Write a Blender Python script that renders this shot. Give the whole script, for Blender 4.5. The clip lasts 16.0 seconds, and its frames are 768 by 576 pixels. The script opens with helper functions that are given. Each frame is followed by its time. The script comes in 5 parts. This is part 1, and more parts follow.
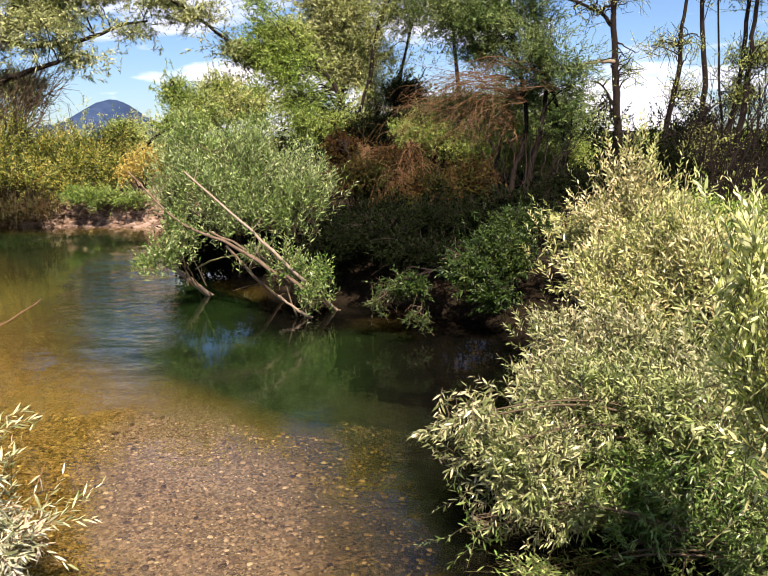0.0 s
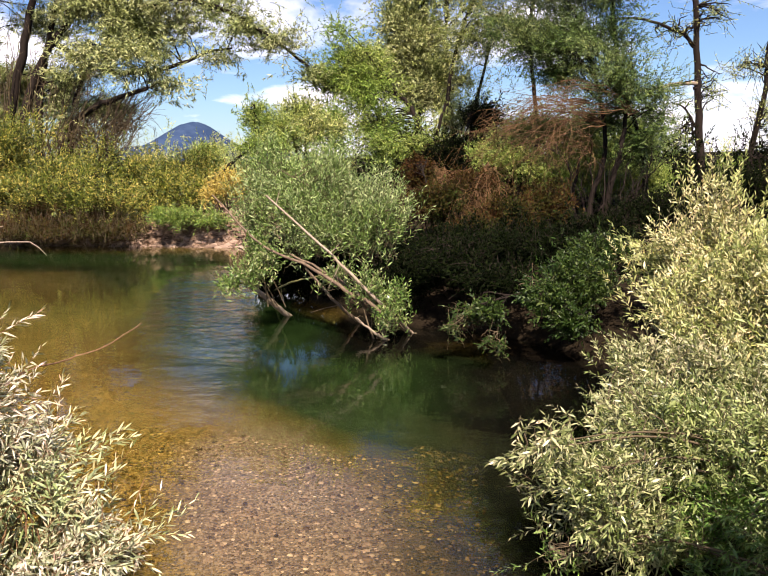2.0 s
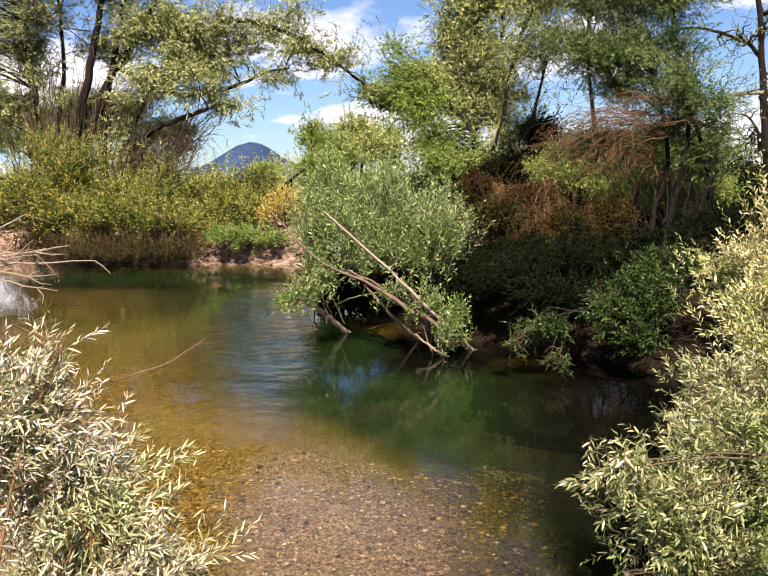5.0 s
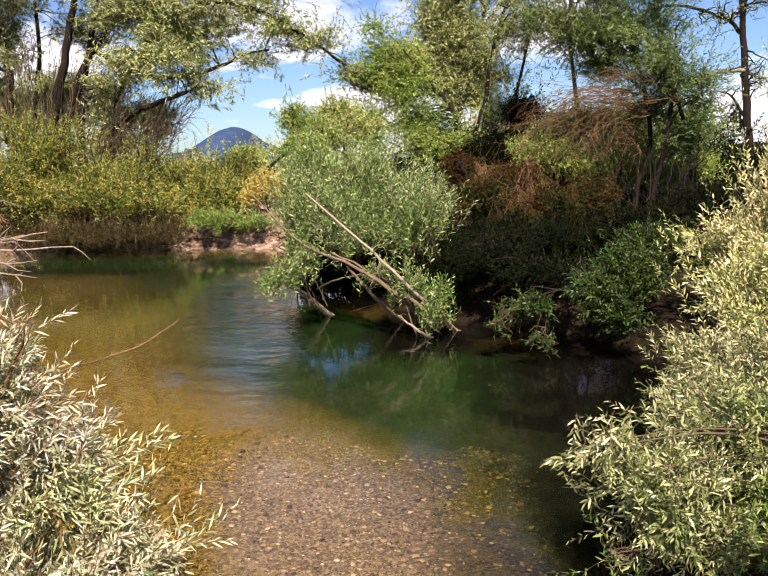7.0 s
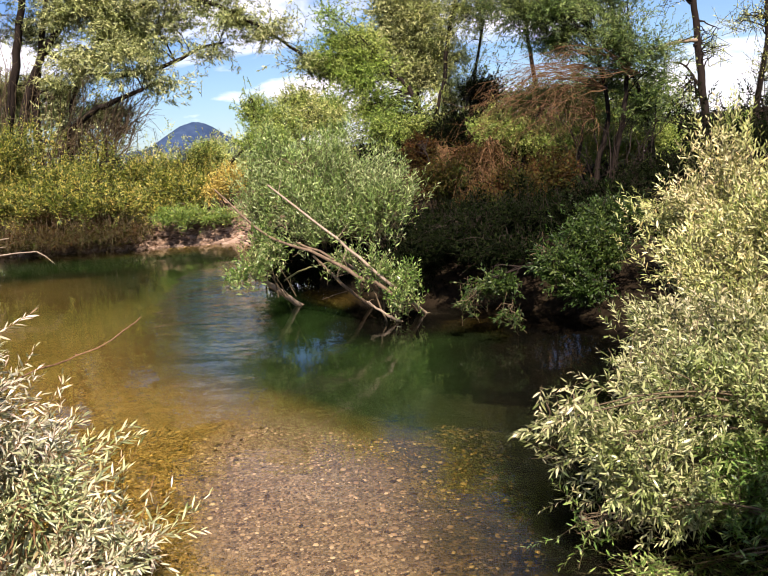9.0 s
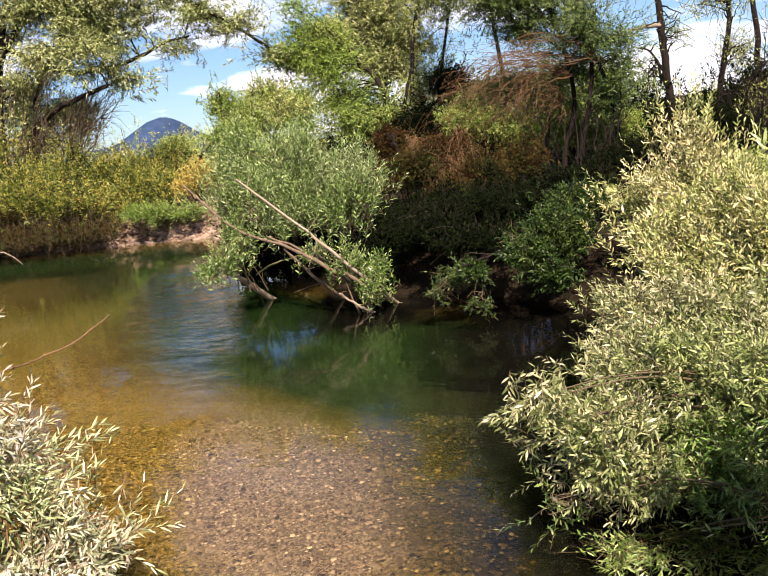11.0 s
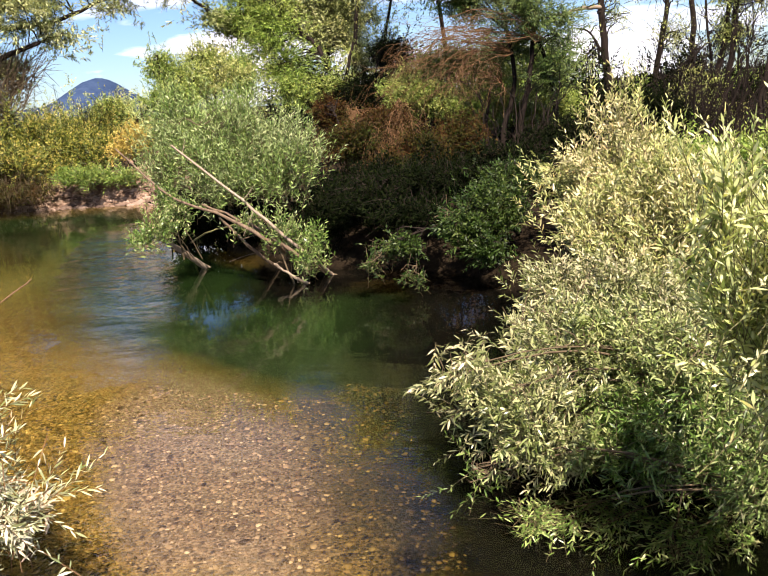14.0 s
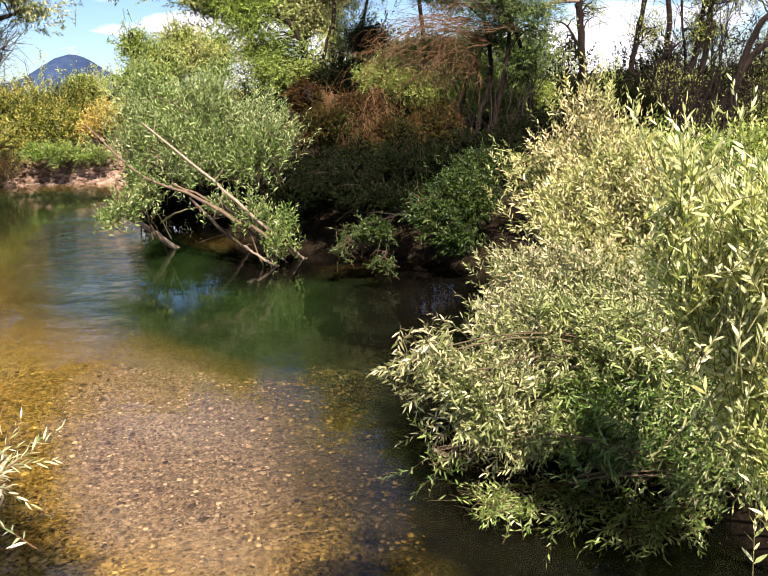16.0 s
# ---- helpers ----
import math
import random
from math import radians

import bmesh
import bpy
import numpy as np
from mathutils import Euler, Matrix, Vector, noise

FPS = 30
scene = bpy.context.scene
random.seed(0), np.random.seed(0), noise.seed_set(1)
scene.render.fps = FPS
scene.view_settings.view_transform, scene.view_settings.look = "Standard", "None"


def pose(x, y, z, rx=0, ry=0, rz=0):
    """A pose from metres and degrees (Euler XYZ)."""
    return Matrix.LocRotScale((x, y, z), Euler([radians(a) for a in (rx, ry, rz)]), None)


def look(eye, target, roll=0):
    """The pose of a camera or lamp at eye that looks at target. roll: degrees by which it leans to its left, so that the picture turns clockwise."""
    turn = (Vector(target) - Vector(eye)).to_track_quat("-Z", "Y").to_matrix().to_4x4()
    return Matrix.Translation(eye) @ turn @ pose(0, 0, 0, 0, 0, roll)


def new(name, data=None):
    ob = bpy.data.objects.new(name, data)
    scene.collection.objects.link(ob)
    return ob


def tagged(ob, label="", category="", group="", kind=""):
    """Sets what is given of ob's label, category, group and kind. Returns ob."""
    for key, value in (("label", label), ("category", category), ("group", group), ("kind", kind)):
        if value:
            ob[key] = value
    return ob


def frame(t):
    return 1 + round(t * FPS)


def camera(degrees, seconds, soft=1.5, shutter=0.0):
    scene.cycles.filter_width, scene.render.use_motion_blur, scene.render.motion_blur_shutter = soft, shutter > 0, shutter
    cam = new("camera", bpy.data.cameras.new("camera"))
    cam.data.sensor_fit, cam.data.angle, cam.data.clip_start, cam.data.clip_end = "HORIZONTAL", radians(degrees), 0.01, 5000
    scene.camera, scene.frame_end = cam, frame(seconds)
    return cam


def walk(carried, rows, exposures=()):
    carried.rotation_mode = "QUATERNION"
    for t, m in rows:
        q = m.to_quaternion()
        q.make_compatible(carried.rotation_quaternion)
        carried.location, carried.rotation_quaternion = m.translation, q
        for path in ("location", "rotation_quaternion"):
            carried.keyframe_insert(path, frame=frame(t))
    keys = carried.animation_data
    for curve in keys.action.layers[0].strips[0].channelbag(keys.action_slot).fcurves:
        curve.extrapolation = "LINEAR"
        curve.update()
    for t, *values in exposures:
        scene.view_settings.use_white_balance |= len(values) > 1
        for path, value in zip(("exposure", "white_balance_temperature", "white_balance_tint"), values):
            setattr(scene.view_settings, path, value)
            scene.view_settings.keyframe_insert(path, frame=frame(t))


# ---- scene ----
# ---- camera and walk ----
cam = camera(50.0, 16.0, soft=1.1)
PATH = [
    (0, (0.349, -0.357, 2.348), (0.301, 1.609, 1.982), -1.0),
    (0.5, (0.342, -0.351, 2.347), (0.278, 1.614, 1.983), -0.6),
    (1, (0.327, -0.364, 2.36), (0.225, 1.602, 2.006), -0.5),
    (1.5, (0.319, -0.422, 2.386), (0.156, 1.543, 2.052), -0.7),
    (2, (0.309, -0.461, 2.41), (0.085, 1.501, 2.096), -1.0),
    (2.5, (0.307, -0.475, 2.415), (0.04, 1.484, 2.114), -1.0),
    (3, (0.301, -0.478, 2.418), (-0.003, 1.478, 2.131), -1.1),
    (3.5, (0.286, -0.478, 2.426), (-0.051, 1.475, 2.156), -1.4),
    (6, (0.239, -0.273, 2.348), (-0.12, 1.675, 2.072), -1.9),
    (6.5, (0.246, -0.259, 2.341), (-0.093, 1.69, 2.046), -2.2),
    (7, (0.255, -0.26, 2.335), (-0.067, 1.689, 2.025), -2.5),
    (7.5, (0.274, -0.271, 2.329), (-0.032, 1.679, 2.006), -3.1),
    (8, (0.292, -0.282, 2.328), (0.004, 1.669, 1.994), -3.8),
    (8.5, (0.308, -0.3, 2.33), (0.036, 1.652, 1.988), -4.6),
    (9, (0.32, -0.31, 2.328), (0.064, 1.643, 1.982), -5.5),
    (11.5, (0.372, -0.354, 2.329), (0.192, 1.6, 1.945), -6.8),
    (12, (0.384, -0.357, 2.327), (0.226, 1.597, 1.93), -6.6),
    (12.5, (0.391, -0.368, 2.328), (0.256, 1.584, 1.916), -6.2),
    (13, (0.398, -0.375, 2.323), (0.289, 1.577, 1.898), -5.7),
    (13.5, (0.408, -0.384, 2.322), (0.327, 1.565, 1.883), -5.1),
    (14, (0.42, -0.406, 2.33), (0.365, 1.542, 1.877), -4.6),
    (14.5, (0.426, -0.427, 2.337), (0.394, 1.519, 1.876), -4.1),
    (15, (0.435, -0.454, 2.341), (0.421, 1.491, 1.872), -3.7),
    (15.5, (0.444, -0.465, 2.339), (0.443, 1.476, 1.859), -3.4),
    (16, (0.454, -0.427, 2.297), (0.465, 1.513, 1.812), -2.6),
]

walk(cam, [(t, look(eye, target, roll)) for t, eye, target, roll in PATH], [(0.0, 1.34, 6900, 21), (9.0, 1.36, 6900, 21), (16.0, 1.56, 6900, 21)])

# ---- world and sun ----
SUN_TO = Vector((0.10, -0.62, 0.76)).normalized()


def make_world():
    w = bpy.data.worlds.new("sky")
    w.use_nodes = True
    nt = w.node_tree
    nt.nodes.clear()
    out = nt.nodes.new("ShaderNodeOutputWorld")
    bg = nt.nodes.new("ShaderNodeBackground")
    sky = nt.nodes.new("ShaderNodeTexSky")
    sky.sky_type = "NISHITA"
    sky.sun_disc = False
    sky.sun_elevation = math.asin(SUN_TO.z)
    sky.sun_rotation = math.atan2(SUN_TO.x, SUN_TO.y)
    sky.air_density, sky.dust_density, sky.ozone_density = 1.0, 0.25, 3.0
    co = nt.nodes.new("ShaderNodeTexCoord")
    sep = nt.nodes.new("ShaderNodeSeparateXYZ")
    nt.links.new(co.outputs["Generated"], sep.inputs[0])
    # clouds lie on a high flat layer: project the direction on it
    hgt = nt.nodes.new("ShaderNodeMath")
    hgt.operation = "ADD"
    hgt.inputs[1].default_value = 0.22
    nt.links.new(sep.outputs["Z"], hgt.inputs[0])
    dx = nt.nodes.new("ShaderNodeMath")
    dx.operation = "DIVIDE"
    dy = nt.nodes.new("ShaderNodeMath")
    dy.operation = "DIVIDE"
    nt.links.new(sep.outputs["X"], dx.inputs[0])
    nt.links.new(sep.outputs["Y"], dy.inputs[0])
    nt.links.new(hgt.outputs[0], dx.inputs[1])
    nt.links.new(hgt.outputs[0], dy.inputs[1])
    comb = nt.nodes.new("ShaderNodeCombineXYZ")
    nt.links.new(dx.outputs[0], comb.inputs[0])
    nt.links.new(dy.outputs[0], comb.inputs[1])
    comb.inputs[2].default_value = 3.1
    noi = nt.nodes.new("ShaderNodeTexNoise")
    noi.inputs["Scale"].default_value = 1.15
    noi.inputs["Detail"].default_value = 9
    noi.inputs["Roughness"].default_value = 0.56
    noi.inputs["Distortion"].default_value = 0.35
    nt.links.new(comb.outputs[0], noi.inputs["Vector"])
    ramp = nt.nodes.new("ShaderNodeValToRGB")
    ramp.color_ramp.elements[0].position = 0.55
    ramp.color_ramp.elements[1].position = 0.68
    low = nt.nodes.new("ShaderNodeMapRange")  # more cloud towards the horizon
    low.inputs["From Min"].default_value = 0.10
    low.inputs["From Max"].default_value = 0.45
    low.inputs["To Min"].default_value = 0.085
    low.inputs["To Max"].default_value = 0.03
    nt.links.new(sep.outputs["Z"], low.inputs["Value"])
    add = nt.nodes.new("ShaderNodeMath")
    add.operation = "ADD"
    nt.links.new(noi.outputs["Fac"], add.inputs[0])
    nt.links.new(low.outputs[0], add.inputs[1])
    nt.links.new(add.outputs[0], ramp.inputs[0])
    mix = nt.nodes.new("ShaderNodeMix")
    mix.data_type = "RGBA"
    nt.links.new(ramp.outputs["Color"], mix.inputs["Factor"])
    tint = nt.nodes.new("ShaderNodeMix")
    tint.data_type, tint.blend_type = "RGBA", "MULTIPLY"
    tint.inputs["Factor"].default_value = 1.0
    tint.inputs["B"].default_value = (0.68, 0.88, 1.12, 1)
    nt.links.new(sky.outputs[0], tint.inputs["A"])
    nt.links.new(tint.outputs["Result"], mix.inputs["A"])
    mix.inputs["B"].default_value = (12.6, 12.8, 13.6, 1)
    nt.links.new(mix.outputs["Result"], bg.inputs["Color"])
    bg.inputs["Strength"].default_value = 0.05
    nt.links.new(bg.outputs[0], out.inputs[0])
    scene.world = w


make_world()
sun_data = bpy.data.lights.new("sun", "SUN")
sun_data.energy, sun_data.angle, sun_data.color = 5.0, radians(0.6), (1.0, 0.93, 0.80)
sun = new("sun", sun_data)
sun.matrix_world = look(SUN_TO * 60, (0, 0, 0))


# ---- materials ----
def material(name):
    m = bpy.data.materials.new(name)
    m.use_nodes = True
    nt = m.node_tree
    nt.nodes.clear()
    out = nt.nodes.new("ShaderNodeOutputMaterial")
    return m, nt, out


def ramp_node(nt, source, stops):
    r = nt.nodes.new("ShaderNodeValToRGB")
    els = r.color_ramp.elements
    while len(els) < len(stops):
        els.new(0.5)
    for e, (p, c) in zip(els, stops):
        e.position, e.color = p, (*c, 1)
    nt.links.new(source, r.inputs[0])
    return r.outputs["Color"]


def noise_node(nt, scale, detail=4, rough=0.55, vector=None, stretch=None):
    n = nt.nodes.new("ShaderNodeTexNoise")
    n.inputs["Scale"].default_value = scale
    n.inputs["Detail"].default_value = detail
    n.inputs["Roughness"].default_value = rough
    if vector is None:
        vector = nt.nodes.new("ShaderNodeNewGeometry").outputs["Position"]
    if stretch:
        mp = nt.nodes.new("ShaderNodeMapping")
        mp.inputs["Scale"].default_value = stretch
        nt.links.new(vector, mp.inputs[0])
        vector = mp.outputs[0]
    nt.links.new(vector, n.inputs["Vector"])
    return n.outputs["Fac"]


def mix_node(nt, fac, a, b, mode="MIX"):
    x = nt.nodes.new("ShaderNodeMix")
    x.data_type, x.blend_type = "RGBA", mode
    for key, v in (("Factor", fac), ("A", a), ("B", b)):
        if isinstance(v, (int, float)):
            x.inputs[key].default_value = v
        elif isinstance(v, tuple):
            x.inputs[key].default_value = (*v, 1)
        else:
            nt.links.new(v, x.inputs[key])
    return x.outputs["Result"]


def bump_node(nt, height, strength, distance):
    b = nt.nodes.new("ShaderNodeBump")
    b.inputs["Strength"].default_value = strength
    b.inputs["Distance"].default_value = distance
    nt.links.new(height, b.inputs["Height"])
    return b.outputs["Normal"]


def leaf_material(name, stops, glow=0.35, rough=0.45, patch=0.7, patch_tone=(0.75, 0.8, 0.6), single=False, gloss=0.4):
    """Leaves: a colour per leaf, slow patches over the crown, light passing through."""
    m, nt, out = material(name)
    if single:
        chance = nt.nodes.new("ShaderNodeObjectInfo").outputs["Random"]
    else:
        chance = nt.nodes.new("ShaderNodeNewGeometry").outputs["Random Per Island"]
    col = ramp_node(nt, chance, stops)
    slow = ramp_node(nt, noise_node(nt, patch, 3), [(0.38, (0, 0, 0)), (0.62, (1, 1, 1))])
    col = mix_node(nt, slow, col, mix_node(nt, 1.0, col, patch_tone, "MULTIPLY"))
    p = nt.nodes.new("ShaderNodeBsdfPrincipled")
    nt.links.new(col, p.inputs["Base Color"])
    p.inputs["Roughness"].default_value = rough
    p.inputs["Specular IOR Level"].default_value = gloss
    tr = nt.nodes.new("ShaderNodeBsdfTranslucent")
    nt.links.new(mix_node(nt, 1.0, col, (1.0, 1.05, 0.45), "MULTIPLY"), tr.inputs["Color"])
    mx = nt.nodes.new("ShaderNodeMixShader")
    mx.inputs[0].default_value = glow
    nt.links.new(p.outputs[0], mx.inputs[1])
    nt.links.new(tr.outputs[0], mx.inputs[2])
    nt.links.new(mx.outputs[0], out.inputs[0])
    return m


def bark_material(name, dark, light, scale=18, rough=0.85, moss=None):
    m, nt, out = material(name)
    n1 = noise_node(nt, scale, 6, 0.65, stretch=(1, 1, 0.25))
    n2 = noise_node(nt, scale * 0.15, 3)
    col = ramp_node(nt, n1, [(0.3, dark), (0.7, light)])
    col = mix_node(nt, ramp_node(nt, n2, [(0.45, (0, 0, 0)), (0.65, (1, 1, 1))]), col,
                   moss or tuple(0.6 * a + 0.4 * b for a, b in zip(dark, light)))
    p = nt.nodes.new("ShaderNodeBsdfPrincipled")
    nt.links.new(col, p.inputs["Base Color"])
    p.inputs["Roughness"].default_value = rough
    p.inputs["Specular IOR Level"].default_value = 0.15
    nt.links.new(bump_node(nt, n1, 0.6, 0.02), p.inputs["Normal"])
    nt.links.new(p.outputs[0], out.inputs[0])
    return m


M_SILVER = leaf_material("silver_willow_leaf", [(0.0, (0.175, 0.186, 0.094)), (0.4, (0.372, 0.355, 0.256)), (0.8, (0.615, 0.556, 0.468)), (1.0, (0.613, 0.409, 0.317))], 0.15, 0.4, 2.2, (0.7, 0.9, 0.5))
M_SILVER_ONE = leaf_material("single_silver_willow_leaf", [(0.0, (0.175, 0.186, 0.094)), (0.4, (0.372, 0.355, 0.256)), (0.8, (0.615, 0.556, 0.468)), (1.0, (0.613, 0.409, 0.317))], 0.15, 0.4, 2.2, (0.7, 0.9, 0.5), single=True)
M_WILLOW = leaf_material("willow_leaf", [(0.0, (0.0556, 0.0706, 0.0178)), (0.3, (0.147, 0.158, 0.0585)), (0.75, (0.394, 0.374, 0.222)), (1.0, (0.532, 0.444, 0.287))], 0.20, 0.35, 0.9, (0.70, 0.90, 0.55))
M_WILLOW_ONE = leaf_material("single_willow_leaf", [(0.0, (0.0556, 0.0706, 0.0178)), (0.3, (0.147, 0.158, 0.0585)), (0.75, (0.394, 0.374, 0.222)), (1.0, (0.532, 0.444, 0.287))], 0.20, 0.35, 0.9, (0.70, 0.90, 0.55), single=True)
M_GREENWILLOW = leaf_material("green_willow_leaf", [(0.0, (0.05, 0.0909, 0.0175)), (0.5, (0.141, 0.211, 0.0548)), (0.85, (0.318, 0.362, 0.158)), (1.0, (0.436, 0.406, 0.241))], 0.27, 0.35, 1.0, (0.65, 0.85, 0.5))
M_SHOOT = leaf_material("young_willow_leaf", [(0.0, (0.224, 0.278, 0.0924)), (0.45, (0.486, 0.515, 0.248)), (0.85, (0.796, 0.762, 0.522)), (1.0, (0.74, 0.66, 0.252))], 0.40, 0.35, 2.5, (0.92, 1.0, 0.75))
M_SHOOT_ONE = leaf_material("single_young_willow_leaf", [(0.0, (0.189, 0.23, 0.08)), (0.45, (0.392, 0.427, 0.205)), (0.85, (0.702, 0.691, 0.473)), (1.0, (0.685, 0.629, 0.24))], 0.34, 0.35, 2.5, (0.85, 0.95, 0.7), single=True)
M_YELLOW = leaf_material("yellowing_willow_leaf", [(0.0, (0.126, 0.146, 0.043)), (0.4, (0.316, 0.309, 0.124)), (0.85, (0.595, 0.527, 0.314)), (1.0, (0.636, 0.476, 0.234))], 0.21, 0.42, 1.4, (0.75, 0.9, 0.6))
M_MOUND = leaf_material("shrub_leaf", [(0.0, (0.0385, 0.075, 0.0153)), (0.5, (0.153, 0.219, 0.0655)), (1.0, (0.443, 0.496, 0.265))], 0.21, 0.42, 1.4, (0.75, 0.9, 0.55))
# Near-black leaf: deep shade under the trees is put into its colour
M_SHADED = leaf_material("shade_dark_leaf", [(0.0, (0.00165, 0.0033, 0.0009)), (0.6, (0.00358, 0.0069, 0.0015)), (1.0, (0.0099, 0.0149, 0.0039))], 0.12, 0.7, 1.2, gloss=0.03)
# Lit copy of the bank shrub leaf; the light sits in its greener colour
M_BANK = leaf_material("lit_bank_leaf", [(0.0, (0.0122, 0.0275, 0.00408)), (0.6, (0.0306, 0.0578, 0.00816)), (1.0, (0.0816, 0.109, 0.0245))], 0.2, 0.5, 1.6, (0.5, 0.7, 0.45), gloss=0.25)
M_RUST = leaf_material("withered_leaf", [(0.0, (0.0252, 0.00952, 0.00341)), (0.5, (0.0565, 0.0229, 0.00635)), (0.8, (0.0572, 0.0341, 0.00833)), (1.0, (0.0413, 0.0398, 0.00893))], 0.17, 0.7, 1.1, (0.45, 1.0, 0.5), gloss=0.08)
M_TREE = leaf_material("tree_leaf", [(0.0, (0.103, 0.131, 0.0292)), (0.5, (0.306, 0.321, 0.0837)), (1.0, (0.64, 0.612, 0.265))], 0.21, 0.45, 0.5, (0.7, 0.85, 0.6))
M_TREE2 = leaf_material("green_tree_leaf", [(0.0, (0.0699, 0.116, 0.0164)), (0.5, (0.22, 0.28, 0.0526)), (1.0, (0.486, 0.52, 0.168))], 0.32, 0.5, 0.5, (0.7, 0.9, 0.6))
M_FEATHER = leaf_material("feathery_tree_leaf", [(0.0, (0.036, 0.068, 0.017)), (0.5, (0.105, 0.150, 0.040)), (1.0, (0.25, 0.28, 0.10))], 0.22, 0.5, 0.6, (0.7, 0.9, 0.6))
M_PALE = leaf_material("pale_tree_leaf", [(0.0, (0.0777, 0.0972, 0.0287)), (0.5, (0.27, 0.29, 0.112)), (1.0, (0.589, 0.582, 0.306))], 0.22, 0.45, 0.5, (0.8, 0.9, 0.7))
M_HERB = leaf_material("herb_leaf", [(0.0, (0.0297, 0.0521, 0.00638)), (0.5, (0.166, 0.194, 0.0239)), (0.85, (0.439, 0.373, 0.0845)), (1.0, (0.509, 0.365, 0.0972))], 0.24, 0.5, 1.0, (0.5, 0.62, 0.4))
M_GREENHERB = leaf_material("lush_herb_leaf", [(0.0, (0.0428, 0.0835, 0.0108)), (0.6, (0.119, 0.193, 0.0274)), (1.0, (0.281, 0.329, 0.0768))], 0.21, 0.5, 0.8, (0.8, 0.9, 0.6))
M_OCHRE = leaf_material("autumn_leaf", [(0.0, (0.244, 0.163, 0.0346)), (0.5, (0.498, 0.346, 0.0799)), (1.0, (0.58, 0.498, 0.142))], 0.21, 0.6, 0.9)
M_BARK = bark_material("dark_bark", (0.00558, 0.00372, 0.00298), (0.0242, 0.0167, 0.0127))
M_TWIG = bark_material("twig_bark", (0.062, 0.0465, 0.0279), (0.136, 0.102, 0.062), 40)
M_REDTWIG = bark_material("dry_red_twig", (0.0744, 0.0397, 0.0174), (0.18, 0.105, 0.0508), 30)
M_GREENTWIG = bark_material("green_twig", (0.0868, 0.093, 0.0372), (0.174, 0.155, 0.0682), 40)
M_DEAD = bark_material("bleached_wood", (0.124, 0.0868, 0.0558), (0.372, 0.304, 0.236), 26, 0.75)
M_CANE = bark_material("reddish_cane", (0.10, 0.055, 0.035), (0.24, 0.14, 0.09), 60)
M_LOG = bark_material("weathered_log", (0.0558, 0.036, 0.0236), (0.205, 0.149, 0.102), 22, 0.8)


def oval_mask(nt, centre, turn, radii, grain):
    """1 inside an upright oval column with a ragged soft edge, 0 outside."""
    pos = nt.nodes.new("ShaderNodeNewGeometry").outputs["Position"]
    mp = nt.nodes.new("ShaderNodeMapping")
    mp.vector_type = "TEXTURE"
    mp.inputs["Location"].default_value = (*centre, -0.4)
    mp.inputs["Rotation"].default_value = (0, 0, radians(turn))
    mp.inputs["Scale"].default_value = (*radii, 50.0)
    nt.links.new(pos, mp.inputs[0])
    ln = nt.nodes.new("ShaderNodeVectorMath")
    ln.operation = "LENGTH"
    nt.links.new(mp.outputs[0], ln.inputs[0])
    wob = nt.nodes.new("ShaderNodeMath")
    wob.operation = "MULTIPLY_ADD"
    nt.links.new(noise_node(nt, grain, 6, 0.6), wob.inputs[0])
    wob.inputs[1].default_value = 0.8
    nt.links.new(ln.outputs["Value"], wob.inputs[2])
    edge = nt.nodes.new("ShaderNodeMapRange")
    edge.inputs["From Min"].default_value = 1.55
    edge.inputs["From Max"].default_value = 1.12
    nt.links.new(wob.outputs[0], edge.inputs["Value"])
    return edge.outputs[0]


